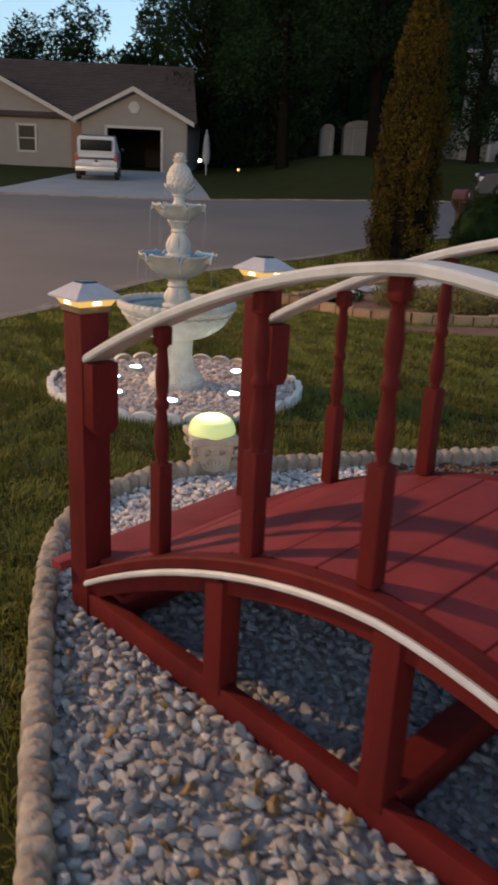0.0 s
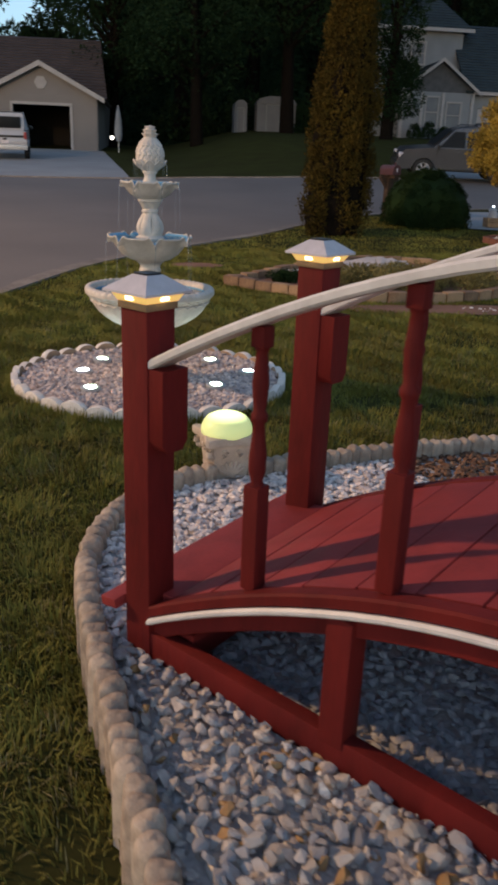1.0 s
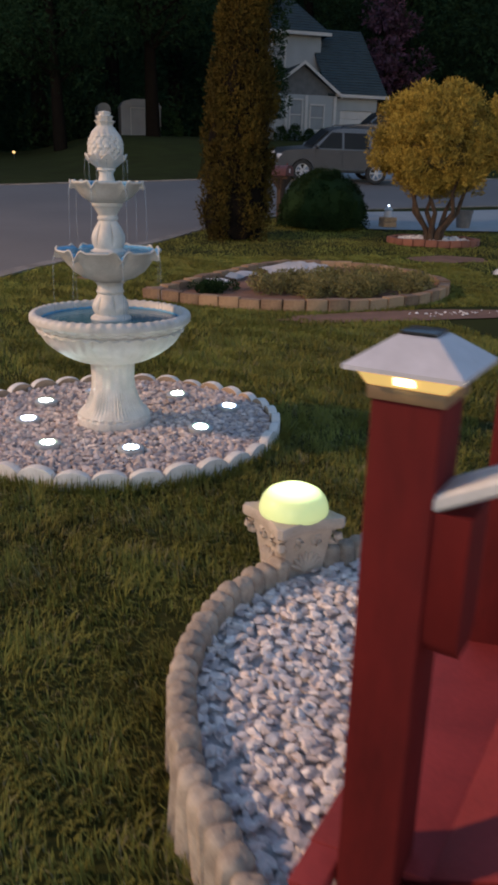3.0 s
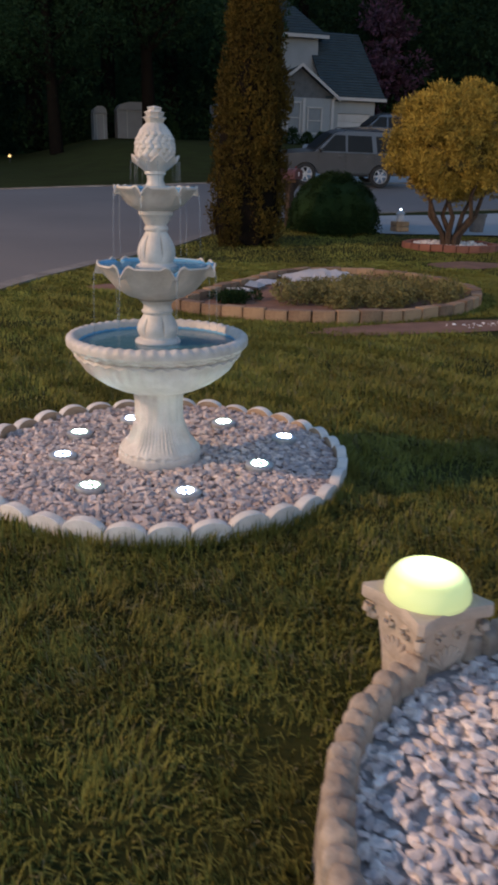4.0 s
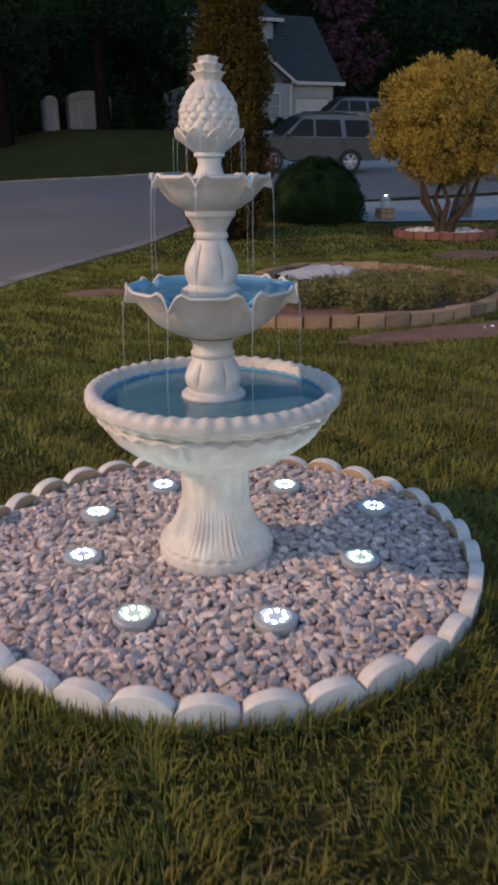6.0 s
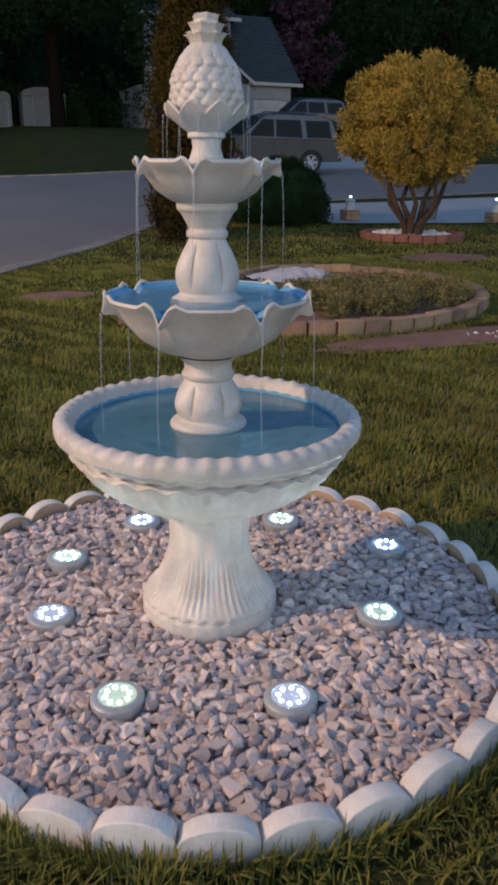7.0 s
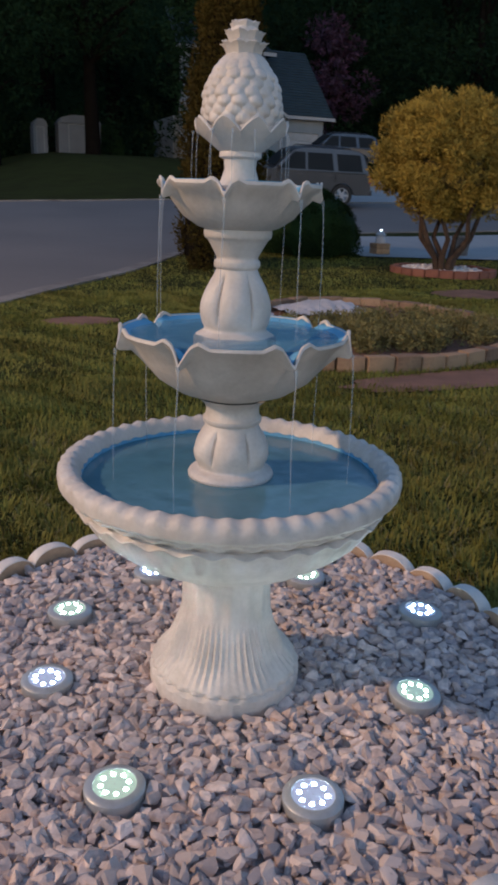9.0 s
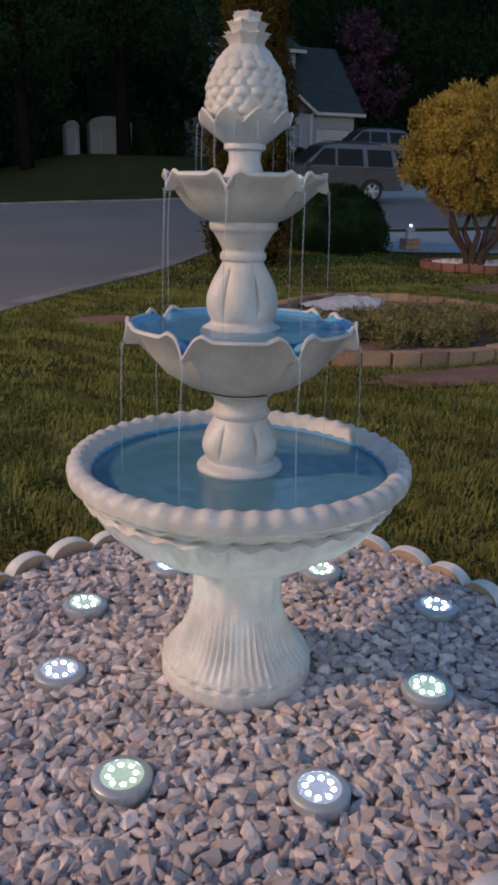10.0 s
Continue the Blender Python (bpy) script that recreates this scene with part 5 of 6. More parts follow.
# garage wing
part("wall", wall_with_holes(3.1, 2.95, 0.25, [(0.4, -0.01, 2.8, 2.1)]), SIDING, p_house, "", pose(19.95, 0.3, 0))
bm = bmesh.new()
for k in range(4):
    box(bm, (21.55, 0.42, 0.26 + 0.525 * k), (2.42, 0.05, 0.515), bevel=0.012)
part("garage_door", bm, TRIM, p_house, "closed white garage door")
roof_slab(p_house, (19.3, -0.1, 2.95), (23.65, -0.1, 2.95), (23.5, 5.0, 7.75), (19.3, 5.0, 7.75), 0.1, ROOFBLUE)
bm = bmesh.new()
prism(bm, [(0.3, 2.9), (9.7, 2.9), (5.0, 7.5)], 22.85, 23.05, "x")
part("gable", bm, SIDING, p_house)
bm = bmesh.new()
box(bm, (21.75, -0.16, 2.98), (3.9, 0.12, 0.2))
part("gutter", bm, TRIM, p_house)
# upper storey under a hipped roof
part("wall", wall_with_holes(6.0, 7.1, 0.25, [(2.4, 4.9, 3.4, 6.3)]), SIDING, p_house, "", pose(13.75, 3.0, 0))
window(p_house, 16.65, 3.0, 5.6, 1.0, 1.4, CURTAIN)
bm = bmesh.new()
box(bm, (19.62, 5.8, 5.0), (0.25, 5.1, 4.3))
part("wall", bm, SIDING, p_house)
roof_slab(p_house, (13.4, 2.6, 7.05), (20.3, 2.6, 7.05), (18.0, 5.6, 9.8), (13.4, 5.6, 9.8), 0.1, ROOFBLUE)
roof_slab(p_house, (20.3, 2.6, 7.05), (20.3, 8.6, 7.05), (18.0, 5.7, 9.8), (18.0, 5.6, 9.8), 0.1, ROOFBLUE)
bm = bmesh.new()
box(bm, (16.85, 2.55, 7.06), (7.0, 0.1, 0.22))
part("gutter", bm, TRIM, p_house)
bm = bmesh.new()
box(bm, (18.3, 7, 1.5), (9.3, 5.4, 3.0))
part("wall", bm, SIDING, p_house)
for k, (x, rx, h) in enumerate(((16.0, 0.5, 1.0), (17.0, 0.55, 1.15), (18.0, 0.5, 0.85), (19.0, 0.5, 0.9))):
    dark_bush(x, 53.9, rx, h, 520 + 2 * k, "dark foundation shrub before the pale house", count=1800)
dark_bush(20.4, 50.0, 0.95, 0.8, 540, "low golden-green bush beside the driveway", LOWSHRUB, 2500)

# ---- vehicles ----


def wheel(t, x, y, wr, out):
    """A tyre on a six-spoke rim, its face turned to out."""
    ty = part("tyre", lathe(bmesh.new(), [(0.25, -0.11), (wr - 0.03, -0.11), (wr, -0.08), (wr, 0.08), (wr - 0.03, 0.11), (0.25, 0.11), (0.25, -0.11)], 32), TYRE, t, "", pose(x, y, wr, -90 * out, 0, 0))
    bm = lathe(bmesh.new(), [(0.255, 0.105), (0.235, 0.107), (0.225, 0.085), (0.225, 0.02)], 32)
    lathe(bm, [(0.075, 0.06), (0.07, 0.09), (0.05, 0.10), (0.001, 0.10)], 16)
    for k in range(6):
        a = 2 * math.pi * k / 6
        box(bm, (0.145 * math.cos(a), 0.145 * math.sin(a), 0.08), (0.19, 0.062, 0.03), Matrix.Rotation(a, 3, "Z"), bevel=0.008)
    part("rim", bm, ALLOY, ty, "bright six-spoke alloy rim")


def vehicle(name, label, m, paint, L, W, H, pickup=False):
    """Built along x, its front at +x, wheels on z = 0."""
    t = thing(name, label, "car", m)
    hw, wr, f = W / 2, 0.38, L / 4.75
    fx, rx = 1.42 * f, -1.33 * f
    belt, sill = H * 0.60, 0.52 if pickup else 0.36

    def arch(cx):
        return [(cx + (wr + 0.08) * math.cos(a), max(sill, wr + (wr + 0.08) * math.sin(a))) for a in np.linspace(math.pi - 0.05, 0.05, 11)]

    def half_width(z):
        """The flanks bulge a little at the belt and lean in above it."""
        return hw * (1 - 0.05 * max(0.0, (0.75 - z)) - 0.02 * abs(z - 0.8)) if z <= belt else hw * (0.975 - 0.17 * (z - belt) / (H - belt))

    back = -0.42 * f if pickup else -2.18 * f
    low = [(-2.33 * f, sill + 0.06)] + arch(rx) + arch(fx) + [(2.25 * f, sill), (2.36 * f, 0.52), (2.38 * f, 0.66), (2.30 * f, 0.86), (2.12 * f, belt * 0.93), (1.6 * f, belt * 0.985), (1.12 * f, belt + 0.03), (-2.28 * f, belt + 0.02), (-2.36 * f, belt * 0.82), (-2.37 * f, 0.56)]
    bm = bmesh.new()
    a = [bm.verts.new((x, -half_width(z) * (0.93 if abs(x) > 2.2 * f else 1), z)) for x, z in low]
    b = [bm.verts.new((x, half_width(z) * (0.93 if abs(x) > 2.2 * f else 1), z)) for x, z in low]
    bm.faces.new(a)
    bm.faces.new(b[::-1])
    for i in range(len(low)):
        bm.faces.new((a[i], a[(i + 1) % len(low)], b[(i + 1) % len(low)], b[i]))
    rim = [e for e in bm.edges if e.verts[0].co.y * e.verts[1].co.y > 0 and min(v.co.z for v in e.verts) > 0.5 and abs(e.verts[0].co.x - e.verts[1].co.x) > 0.04]
    bmesh.ops.bevel(bm, geom=rim, offset=0.045, segments=2, affect="EDGES")
    body = part("body", bm, paint, t)
    cab = [(1.14 * f, belt + 0.02), (0.42 * f, H - 0.10), (0.22 * f, H - 0.03), (-0.2 * f, H), (back + 0.55, H - 0.01), (back + 0.28, H - 0.05), (back + 0.16, H - 0.13), (back - 0.06, belt + 0.02)]
    bm = bmesh.new()
    a = [bm.verts.new((x, -half_width(z) + 0.005, z)) for x, z in cab]
    b = [bm.verts.new((x, half_width(z) - 0.005, z)) for x, z in cab]
    bm.faces.new(a)
    bm.faces.new(b[::-1])
    for i in range(len(cab)):
        bm.faces.new((a[i], a[(i + 1) % len(cab)], b[(i + 1) % len(cab)], b[i]))
    bmesh.ops.bevel(bm, geom=[e for e in bm.edges if e.verts[0].co.y * e.verts[1].co.y > 0 and min(v.co.z for v in e.verts) > H - 0.15], offset=0.04, segments=2, affect="EDGES")
    part("cabin", bm, paint, t)
    ztop, zlo = H - 0.15, belt + 0.06
    wins = [((0.92, 0.08), (0.40, 0.10))] if pickup else [((0.92, 0.02), (0.42, 0.04)), ((-0.06, -0.98), (-0.04, -0.90)), ((-1.14, -2.02), (-1.06, -1.90))]
    for sy in (-1, 1):
        for (x0, x1), (t0, t1) in wins:
            pts = [(x0 * f, zlo), (t0 * f, ztop), (t1 * f, ztop), (x1 * f, zlo)]
            bm = bmesh.new()
            v = [bm.verts.new((x, sy * (half_width(z) + 0.006), z)) for x, z in pts]
            w2 = [bm.verts.new((x, sy * (half_width(z) - 0.02), z)) for x, z in pts]
            bm.faces.new(v)
            bm.faces.new(w2[::-1])
            for k in range(4):
                bm.faces.new((v[k], v[(k + 1) % 4], w2[(k + 1) % 4], w2[k]))
            part("side_window", bm, GLASS, t)
        for x in ((0.98, 0.0) if pickup else (0.98, -0.02, -1.06)):
            bm = bmesh.new()
            box(bm, (x * f, sy * (hw - 0.012), (0.5 + belt) / 2), (0.012, 0.012, belt - 0.55))
            part("door_gap", bm, BLACK, body)
        for x in ((0.2,) if pickup else (0.2, -0.85)):
            bm = bmesh.new()
            box(bm, (x * f, sy * (hw + 0.0), belt - 0.10), (0.17, 0.03, 0.035), bevel=0.008)
            part("door_handle", bm, paint, body)
        bm = bmesh.new()
        box(bm, (0, sy * (hw - 0.035), sill + 0.06), (1.75 * f, 0.05, 0.12), bevel=0.015)
        part("sill_cladding", bm, BLACK, t)
        bm = bmesh.new()
        box(bm, (0.94 * f, sy * (hw + 0.08), belt + 0.10), (0.11, 0.17, 0.14), bevel=0.03)
        part("wing_mirror", bm, BLACK, t)
        if not pickup:
            part("roof_rail", tube(bmesh.new(), [(0.1, sy * hw * 0.74, H - 0.02), (0.0, sy * hw * 0.74, H + 0.04), (-1.5, sy * hw * 0.74, H + 0.04), (-1.6, sy * hw * 0.74, H - 0.02)], 0.018, 8), BLACK, t)
        bm = bmesh.new()
        box(bm, (-2.33 * f, sy * hw * 0.86, belt * 0.86), (0.09, 0.13, 0.30), bevel=0.02)
        part("tail_light", bm, mat("tail_red", (0.3, 0.03, 0.03), (0.2, 0.02, 0.02), 10, 0.3), t, "red tail light")
        bm = bmesh.new()
        box(bm, (2.24 * f, sy * hw * 0.76, belt * 0.76), (0.18, 0.34, 0.17), bevel=0.04)
        part("headlight", bm, CAPWHITE, t, "clear headlight")
        for x in (fx, rx):
            wheel(t, x, sy * (hw - 0.12), wr, sy)
    bm = bmesh.new()
    v = [bm.verts.new(p) for p in ((1.06 * f, -0.74 * hw, belt + 0.10), (1.06 * f, 0.74 * hw, belt + 0.10), (0.50 * f, 0.68 * hw, H - 0.14), (0.50 * f, -0.68 * hw, H - 0.14))]
    w2 = [bm.verts.new(q.co + Vector((0.03, 0, 0.025))) for q in v]
    bm.faces.new(v)
    bm.faces.new(w2[::-1])
    for k in range(4):
        bm.faces.new((v[k], v[(k + 1) % 4], w2[(k + 1) % 4], w2[k]))
    part("windscreen", bm, GLASS, t)
    bm = bmesh.new()
    xr = -2.20 * f if pickup else back - 0.0
    box(bm, (xr + 0.03, 0, belt + (H - belt) * 0.46), (0.10, W * 0.70, (H - belt) * 0.60), bevel=0.02)
    part("rear_window", bm, GLASS, t)
    if pickup:
        bm = bmesh.new()
        prism(bm, [(-0.45 * f, belt), (-0.45 * f, H - 0.03), (-2.05 * f, H - 0.05), (-2.20 * f, belt)], -hw * 0.84, hw * 0.84, "y")
        bmesh.ops.bevel(bm, geom=list(bm.edges), offset=0.05, segments=2, affect="EDGES")
        part("bed_canopy", bm, paint, t, "white canopy over the truck bed")
        bm = bmesh.new()
        box(bm, (-2.37 * f, 0, 0.97), (0.03, W * 0.8, 0.09), bevel=0.008)
        box(bm, (-2.38 * f, 0, 0.86), (0.03, 0.16, 0.08), bevel=0.008)
        part("tailgate_handle", bm, BLACK, t, "black band across the tailgate")
    for x in (2.37 * f, -2.38 * f):
        bm = bmesh.new()
        box(bm, (x, 0, 0.52), (0.13, W * 0.94, 0.2), bevel=0.04)
        part("bumper", bm, STEEL if pickup else paint, t)
    bm = bmesh.new()
    box(bm, (2.36 * f, 0, 0.80), (0.05, W * 0.5, 0.16), bevel=0.02)
    part("grille", bm, BLACK, t)
    bm = bmesh.new()
    box(bm, (-2.40 * f, 0, 0.74), (0.02, 0.32, 0.13))
    part("plate_bar", bm, CAPWHITE, t, "pale plate")
    return t


def on_slope(x, y, heading):
    slope = math.degrees(math.atan2(gz(x, y + 1) - gz(x, y - 1), 2))
    return pose(x, y, gz(x, y) + 0.03, slope, 0, 0) @ pose(0, 0, 0, 0, 0, heading)


vehicle("pickup_truck", "white pickup truck with a canopy parked before the garage", on_slope(-7.62, 40.0, 98), CARWHITE, 5.5, 2.0, 1.95, True)
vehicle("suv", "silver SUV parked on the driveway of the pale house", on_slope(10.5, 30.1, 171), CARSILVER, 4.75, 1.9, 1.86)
vehicle("suv", "dark SUV parked close to the pale house", on_slope(19.0, 44.6, 170), CARDARK, 4.75, 1.9, 1.8)

# ---- loose stones ----


def stone_shape(seed, rounded, points=11):
    """A broken stone: the hull of a few points, or a pebble worn round."""
    r = np.random.default_rng(seed)
    bm = bmesh.new()
    if rounded:
        bmesh.ops.create_icosphere(bm, subdivisions=2, radius=1.0)
    else:
        for p in r.normal(size=(points, 3)):
            bm.verts.new(p / np.linalg.norm(p) * r.uniform(0.85, 1.12))
        res = bmesh.ops.convex_hull(bm, input=list(bm.verts))
        bmesh.ops.delete(bm, geom=[v for v in bm.verts if not v.link_faces], context="VERTS")
    bmesh.ops.recalc_face_normals(bm, faces=bm.faces)
    bm.verts.index_update()
    sc = np.array([1.12, r.uniform(0.68, 0.95), r.uniform(0.42, 0.66)])
    ph = r.uniform(0, 6.28, 3)
    out = np.array([np.array(v.co) * sc * (1 + (0.08 * math.sin(3 * v.co.x + ph[0]) + 0.07 * math.sin(4 * v.co.y + ph[1]) if rounded else 0)) for v in bm.verts])
    faces = np.array([[v.index for v in f.verts] for f in bm.faces])
    bm.free()
    return out, faces


def heap(xyz, size, seed, shapes, tilt=0.25):
    """Many stones joined into one mesh's arrays."""
    r = np.random.default_rng(seed)
    verts, faces, off = [], [], 0
    for p, s in zip(xyz, size):
        v, f = shapes[r.integers(len(shapes))]
        e = Euler((r.normal(0, tilt), r.normal(0, tilt), r.uniform(0, 6.28))).to_matrix()
        verts.append((v * s) @ np.array(e).T + p)
        faces.append(f + off)
        off += len(v)
    return np.concatenate(verts), np.concatenate(faces)


def heap_mesh(xyz, size, seed, shapes, material, smooth, tilt=0.25):
    v, f = heap(xyz, size, seed, shapes, tilt)
    me = bpy.data.meshes.new("mesh")
    me.vertices.add(len(v))
    me.vertices.foreach_set("co", v.astype(np.float32).ravel())
    me.loops.add(f.size)
    me.loops.foreach_set("vertex_index", f.astype(np.int32).ravel())
    me.polygons.add(len(f))
    me.polygons.foreach_set("loop_start", np.arange(len(f), dtype=np.int32) * 3)
    me.materials.append(material)
    me.update(calc_edges=True)
    me.polygons.foreach_set("use_smooth", [smooth] * len(me.polygons))
    return me


SHARP = [stone_shape(k, False, 12 + k % 5) for k in range(10)]
SLAB = [stone_shape(80 + k, False, 12 + k % 4) for k in range(14)]
ROUND = [stone_shape(50 + k, True) for k in range(10)]


def scatter(outline, step, seed, jitter=0.45):
    """Points about one step apart inside an outline."""
    r = np.random.default_rng(seed)
    xs = [p[0] for p in outline]
    ys = [p[1] for p in outline]
    gx, gy = np.meshgrid(np.arange(min(xs), max(xs), step), np.arange(min(ys), max(ys), step * 0.87))
    gx = gx + (np.arange(gx.shape[0]) % 2)[:, None] * step * 0.5
    p = np.stack([gx.ravel(), gy.ravel()], 1)
    p += r.uniform(-jitter, jitter, p.shape) * step
    return p[inside(outline, p[:, 0], p[:, 1])]


def away(p, x, y, d):
    return np.hypot(p[:, 0] - x, p[:, 1] - y) > d


# gravel round the fountain
circle = [(RC[0] + 0.895 * math.cos(a), RC[1] + 0.895 * math.sin(a)) for a in np.linspace(0, 2 * math.pi, 60)[:-1]]
r = np.random.default_rng(3)
base = scatter(circle, 0.026, 61)
top = scatter(circle, 0.031, 62, 0.6)
pts = np.concatenate([np.c_[base, r.uniform(-0.022, -0.008, len(base))], np.c_[top, r.uniform(-0.008, 0.004, len(top))]])
ok = away(pts, FC.x, FC.y, 0.205)
for x, y in DISCS:
    ok &= away(pts, x, y, 0.074) | (pts[:, 2] < -0.012)
pts = pts[ok]
sizes = r.uniform(0.014, 0.031, len(pts))
near = (pts[:, 2] > -0.008) & (pts[:, 1] < 5.06) & (np.abs(pts[:, 0] + 0.62) < 0.55)
pick = np.flatnonzero(near)[:300]
mask = np.zeros(len(pts), bool)
mask[pick] = True
gravel = thing("gravel", "grey and pinkish crushed stone round the fountain", "gravel")
part("loose_gravel", heap_mesh(pts[~mask], sizes[~mask], 63, SLAB, GRAVEL, False), GRAVEL, gravel, kind="stuff")
singles = [raw((v).tolist(), f.tolist(), GRAVEL1) for v, f in SLAB]
for i in pick:
    e = Euler((r.normal(0, 0.4), r.normal(0, 0.4), r.uniform(0, 6.28)))
    part("stone", singles[int(r.integers(10))], GRAVEL1, gravel, "", Matrix.LocRotScale(pts[i], e, Vector((sizes[i],) * 3)))

# pebbles of the raised bed: multicoloured before the bridge, white gravel behind
INNER = [(x + 0.02, y - 0.02) for x, y in CURB] + [(3.2, -1.3)]
allp = scatter(INNER, 0.032, 71)
loc = (allp - np.array([P1.x, P1.y])) @ np.array([[BU.x, BV.x], [BU.y, BV.y]])
across = loc[:, 1]
along = loc[:, 0]
front = (across < 0.0) & (allp[:, 1] > 0.1)
edge_y = np.interp(allp[:, 0], [-1, 0.2, 0.7, 1.4, 3.2], [9, 9, 3.2, 3.05, 2.9])
behind = (across >= 0.0) & (allp[:, 1] < edge_y) & (allp[:, 0] < 2.6)
mulch = (across >= 0.0) & ~behind
river = thing("river_pebbles", "rounded grey, white and rust river pebbles in the raised bed", "pebbles")
fp = allp[front]
top = scatter(INNER, 0.038, 72, 0.6)
tl = (top - np.array([P1.x, P1.y])) @ np.array([[BU.x, BV.x], [BU.y, BV.y]])
tf = top[(tl[:, 1] < -0.06) & (top[:, 1] > 0.1)]
p3 = np.concatenate([np.c_[fp, r.uniform(0.078, 0.095, len(fp))], np.c_[tf, r.uniform(0.095, 0.116, len(tf))]])
sz = np.concatenate([r.uniform(0.014, 0.023, len(fp)), r.uniform(0.013, 0.027, len(tf))])
near = (p3[:, 2] > 0.094) & (p3[:, 1] > 1.0) & (p3[:, 0] > -0.6)
pick = np.flatnonzero(near)[:280]
mask = np.zeros(len(p3), bool)
mask[pick] = True
part("loose_pebbles", heap_mesh(p3[~mask], sz[~mask], 73, SHARP + ROUND[:2], RIVER, False, 0.4), RIVER, river, kind="stuff")
singles = [raw(v.tolist(), f.tolist(), RIVER1) for v, f in SHARP + ROUND[:2]]
for i in pick:
    e = Euler((r.normal(0, 0.4), r.normal(0, 0.4), r.uniform(0, 6.28)))
    part("pebble", singles[int(r.integers(12))], RIVER1, river, "", Matrix.LocRotScale(p3[i], e, Vector((sz[i],) * 3)))
bp = allp[behind]
tb = top[(tl[:, 1] >= -0.06) & (top[:, 1] < np.interp(top[:, 0], [-1, 0.2, 0.7, 1.4, 3.2], [9, 9, 3.2, 3.05, 2.9])) & (top[:, 0] < 2.6)]
p4 = np.concatenate([np.c_[bp, r.uniform(0.078, 0.095, len(bp))], np.c_[tb, r.uniform(0.094, 0.102, len(tb))]])
sz = r.uniform(0.016, 0.024, len(p4))
pl = (p4[:, :2] - np.array([P1.x, P1.y])) @ np.array([BV.x, BV.y])
below = (pl < BW + 0.02) & (((p4[:, :2] - np.array([P1.x, P1.y])) @ np.array([BU.x, BU.y])) > 0.0)
# darker stones under the deck: part of their tone is painted-in bridge shade
sg = new("slate_and_shade_gravel", heap_mesh(p4[below], sz[below] * 0.9, 76, SHARP, SLATESHADE, False))
tagged(sg, "slate-blue gravel of the dry bed, darkened to carry the shade under the bridge", "gravel", kind="stuff")
p4, sz = p4[~below], sz[~below]
wg = new("white_gravel", heap_mesh(p4, sz, 74, SLAB, WHITEGRAVEL, False, 0.14))
tagged(wg, "white and grey crushed stone behind the bridge", "gravel", kind="stuff")
mp = allp[mulch]
mp = np.repeat(mp, 2, 0) + r.normal(0, 0.012, (2 * len(mp), 2))
p5 = np.c_[mp, r.uniform(0.075, 0.10, len(mp))]
chips = new("mulch", heap_mesh(p5, r.uniform(0.012, 0.026, len(p5)), 75, SHARP, MULCH, False))
tagged(chips, "brown bark mulch chips in the raised bed", "mulch", kind="stuff")

for k, (x, y, w, turn) in enumerate(((1.35, 10.85, 0.22, 20), (1.62, 11.15, 0.26, 70), (1.86, 11.42, 0.20, 40), (1.18, 10.62, 0.15, 120), (2.02, 11.28, 0.16, 10))):
    v, f = SLAB[k]
    st = new("flat_stone", raw((v * np.array((w, w * 0.8, w * 0.35))).tolist(), f.tolist(), SLATESHADE if k % 2 else WHITEGRAVEL))
    st.matrix_basis = pose(x, y, gz(x, y) + 0.07, 4, 3, turn)
    tagged(st, "flat grey stone lying on the earth of the walled bed", "stone", "flat stones in the walled bed")
c = np.c_[r.normal(1.12, 0.12, 26), r.normal(10.32, 0.10, 26), np.full(26, gz(1.1, 10.3) + 0.10)]
sprig = new("low_plant", quads(leaf_cloud(c, np.full(26, 0.07), 2600, 0.04, 58, 0.3, (1, 1, 1), 0.4), SHRUB))
tagged(sprig, "small dark green plant at the tip of the walled bed", "plant")
px, py = r.normal(3.55, 0.35, 40), r.normal(8.76, 0.06, 40)
chipsw = new("pale_chips", heap_mesh(np.c_[px, py, ground(px, py) + 0.02], r.uniform(0.008, 0.024, 40), 79, SHARP, WHITEGRAVEL, False))
tagged(chipsw, "pale stone chips scattered on bare earth before the bed", "stones", kind="stuff")
a, q = r.uniform(0, 6.283, 900), 0.74 * np.sqrt(r.random(900))
px, py = TX + q * np.cos(a), TY + q * np.sin(a)
rg = new("ring_gravel", heap_mesh(np.c_[px, py, ground(px, py) + r.uniform(0.03, 0.07, 900)], r.uniform(0.02, 0.045, 900), 78, SHARP, WHITEGRAVEL, False))
tagged(rg, "pale stones inside the ring round the golden shrub", "gravel", kind="stuff")

# ---- grass ----


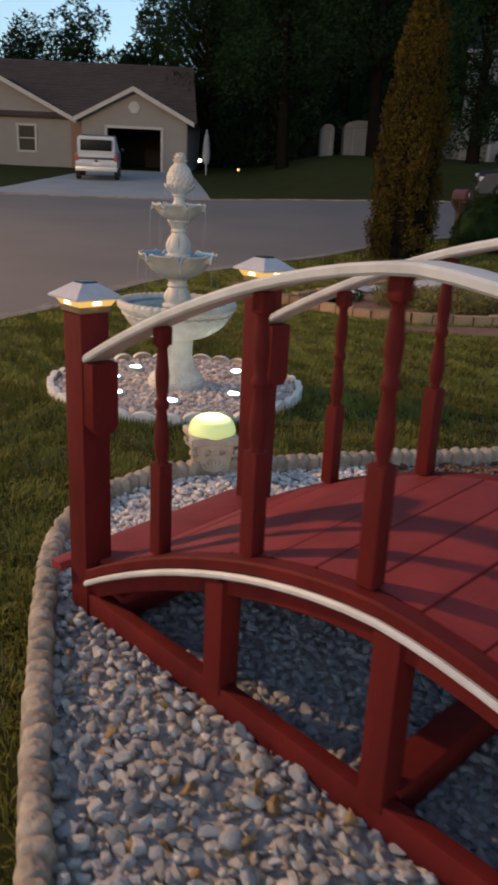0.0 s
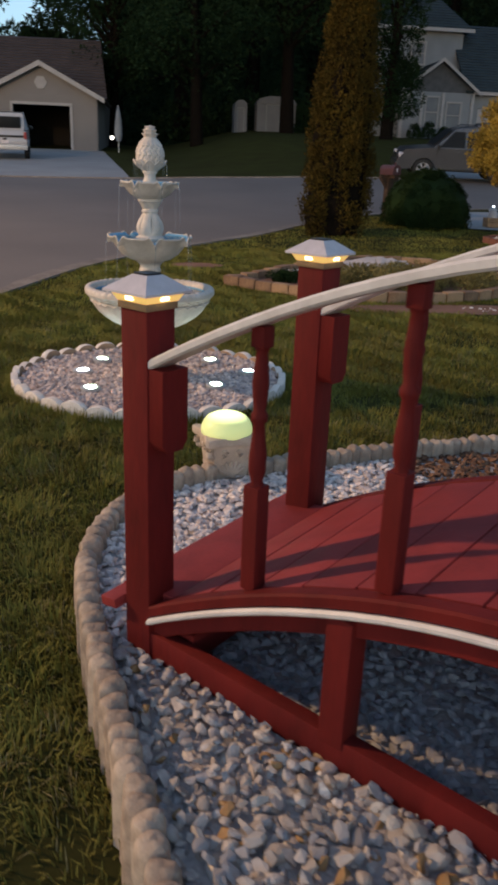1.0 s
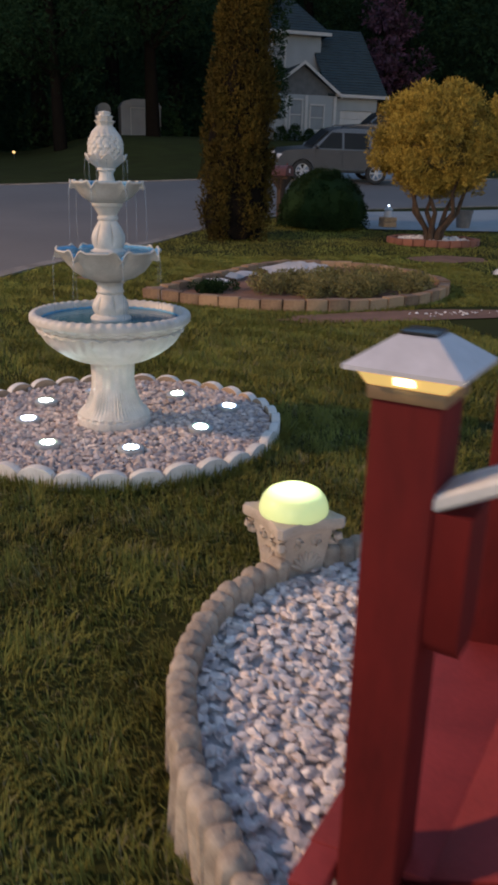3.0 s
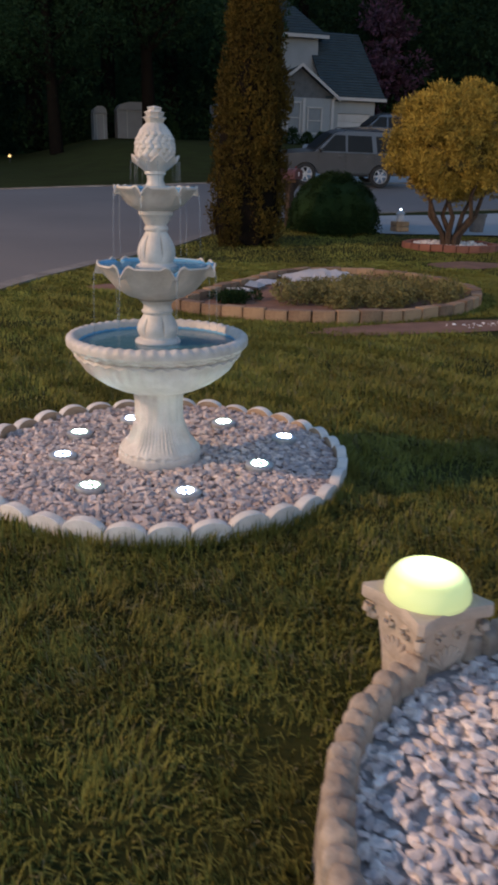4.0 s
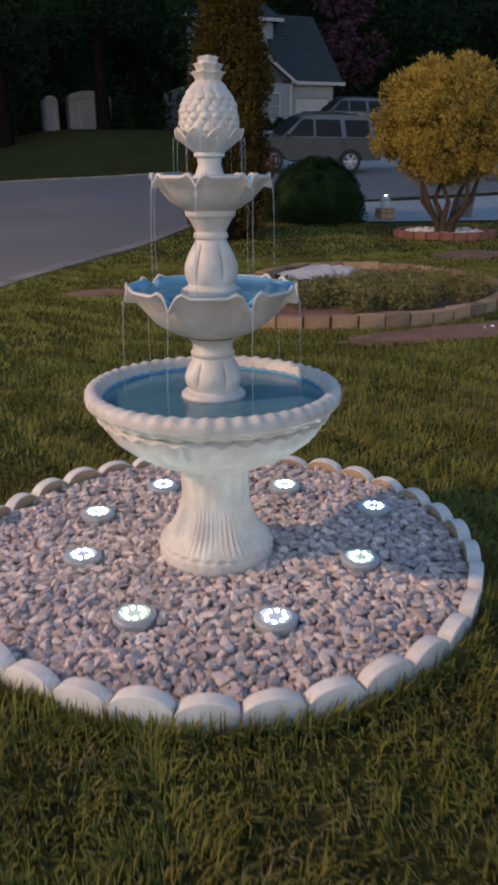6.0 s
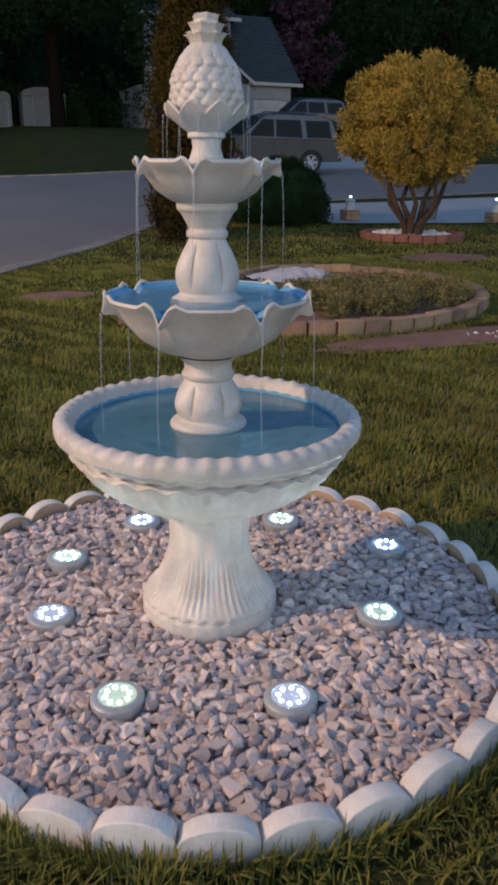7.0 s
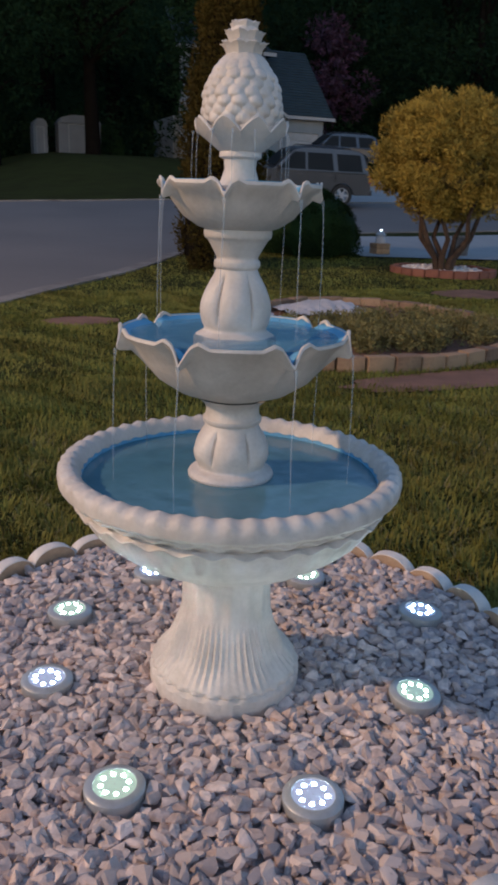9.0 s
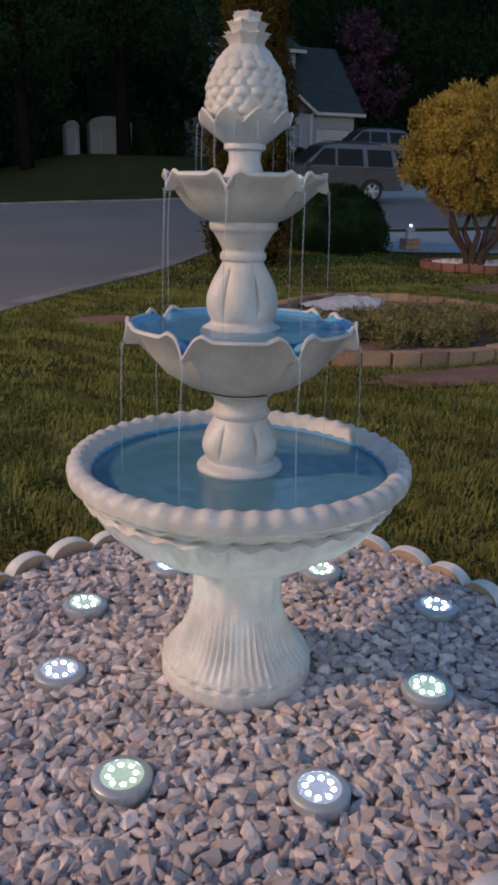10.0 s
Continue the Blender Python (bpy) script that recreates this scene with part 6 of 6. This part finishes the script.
def blades(xy, length, width, seed, lean=0.55):
    r = np.random.default_rng(seed)
    n = len(xy)
    z = ground(xy[:, 0], xy[:, 1])
    root = np.c_[xy, z - 0.004]
    # neighbours lie over the same way, as mown grass does
    swirl = np.sin(3.1 * xy[:, 0] + 1.7 * np.sin(2.3 * xy[:, 1])) + np.sin(4.3 * xy[:, 1] + 2.1 * np.sin(3.7 * xy[:, 0] + 1.0)) + 0.7 * np.sin(9 * xy[:, 0] + 7 * xy[:, 1])
    a = 2.2 * swirl + r.normal(0, 0.9, n)
    d = np.c_[np.cos(a), np.sin(a), np.zeros(n)]
    h = length * r.uniform(0.5, 1.3, n)
    tilt = np.abs(r.normal(0, lean, n)).clip(0, 1.35)
    s = np.c_[-d[:, 1], d[:, 0], np.zeros(n)] * (width * r.uniform(0.7, 1.3, n))[:, None]
    midp = root + d * (h * np.sin(tilt) * 0.35)[:, None] + np.c_[np.zeros((n, 2)), h * np.cos(tilt * 0.6) * 0.55]
    tip = root + d * (h * np.sin(tilt))[:, None] + np.c_[np.zeros((n, 2)), h * np.cos(tilt)]
    q1 = np.stack([root - s, root + s, midp + s * 0.8, midp - s * 0.8], 1)
    q2 = np.stack([midp - s * 0.8, midp + s * 0.8, tip + s * 0.1, tip - s * 0.1], 1)
    return np.concatenate([q1, q2])


def lawn_points(n, x0, x1, y0, y1, seed, thin=0.0):
    r = np.random.default_rng(seed)
    p = np.c_[r.uniform(x0, x1, n), r.uniform(y0, y1, n)]
    ok = ~inside(BED, p[:, 0], p[:, 1]) & away(p, RC[0], RC[1], 0.942) & ~inside(KID[:-1], p[:, 0], p[:, 1])
    edge = np.interp(p[:, 0], [q[0] for q in near_line], [q[1] for q in near_line])
    ok &= p[:, 1] < edge - 0.2
    ok &= away(p, TX, TY, 0.85) & ~inside(DRIVE_EDGE, p[:, 0], p[:, 1])
    for x, y, rx, ry in PATCHES:
        ok &= (((p[:, 0] - x) / rx) ** 2 + ((p[:, 1] - y) / ry) ** 2 > r.uniform(0.5, 1.15, n))
    # worn and thin patches
    w = np.array([noise.noise(Vector((x * 1.1, y * 1.1, 3.0))) + 0.5 * noise.noise(Vector((x * 4, y * 4, 9.0))) for x, y in p])
    # thinner along the near side of the raised bed, showing more dark soil
    near_thin = 0.55 * smoothstep(2.4, 0.6, p[:, 1])
    ok &= r.random(n) < np.clip(0.9 + 1.3 * w - near_thin, 0.2, 1)
    return p[ok]


lawn = thing("grass", "short patchy mown grass with dry tips", "grass", kind="stuff")
part("grass_blades", quads(blades(lawn_points(150000, -2.4, 1.5, -0.6, 5.4, 81), 0.047, 0.0027, 82, 1.05), GRASS), GRASS, lawn, kind="stuff")
part("grass_blades", quads(blades(lawn_points(150000, -3.0, 3.2, 5.2, 9.4, 83), 0.046, 0.004, 84, 1.05), GRASS), GRASS, lawn, kind="stuff")
part("grass_blades", quads(blades(lawn_points(130000, -1.8, 5.5, 9.2, 13.5, 98), 0.038, 0.0040, 99, 1.0), GRASS), GRASS, lawn, kind="stuff")
part("grass_blades", quads(blades(lawn_points(120000, -3.0, 10.5, 9.2, 20.0, 85), 0.040, 0.0055, 86, 1.0), GRASS), GRASS, lawn, kind="stuff")
part("dry_blades", quads(blades(lawn_points(30000, -2.6, 2.6, -0.5, 8.0, 87), 0.045, 0.002, 88, 1.1), STRAW), STRAW, lawn, kind="stuff")
a = r.uniform(0, 2 * math.pi, 4200)
rad = 0.954 + np.abs(r.normal(0, 0.024, 4200))
part("grass_blades", quads(blades(np.c_[RC[0] + rad * np.cos(a), RC[1] + rad * np.sin(a)], 0.074, 0.0028, 89, 0.6), GRASS), GRASS, lawn, "long grass along the edging", kind="stuff")

# taller loose tufts
r = np.random.default_rng(91)
c = lawn_points(2600, -2.4, 2.2, 0.2, 8.2, 92)
p = np.repeat(c, 22, 0) + r.normal(0, 0.016, (22 * len(c), 2))
part("grass_tufts", quads(blades(p, 0.072, 0.0025, 93, 0.95), GRASS), GRASS, lawn, "longer tufts", kind="stuff")
c = lawn_points(700, -2.4, 2.2, 0.2, 8.2, 94)
p = np.repeat(c, 12, 0) + r.normal(0, 0.02, (12 * len(c), 2))
part("dry_tufts", quads(blades(p, 0.07, 0.0019, 95, 1.25), STRAW), STRAW, lawn, "dry straw tufts", kind="stuff")
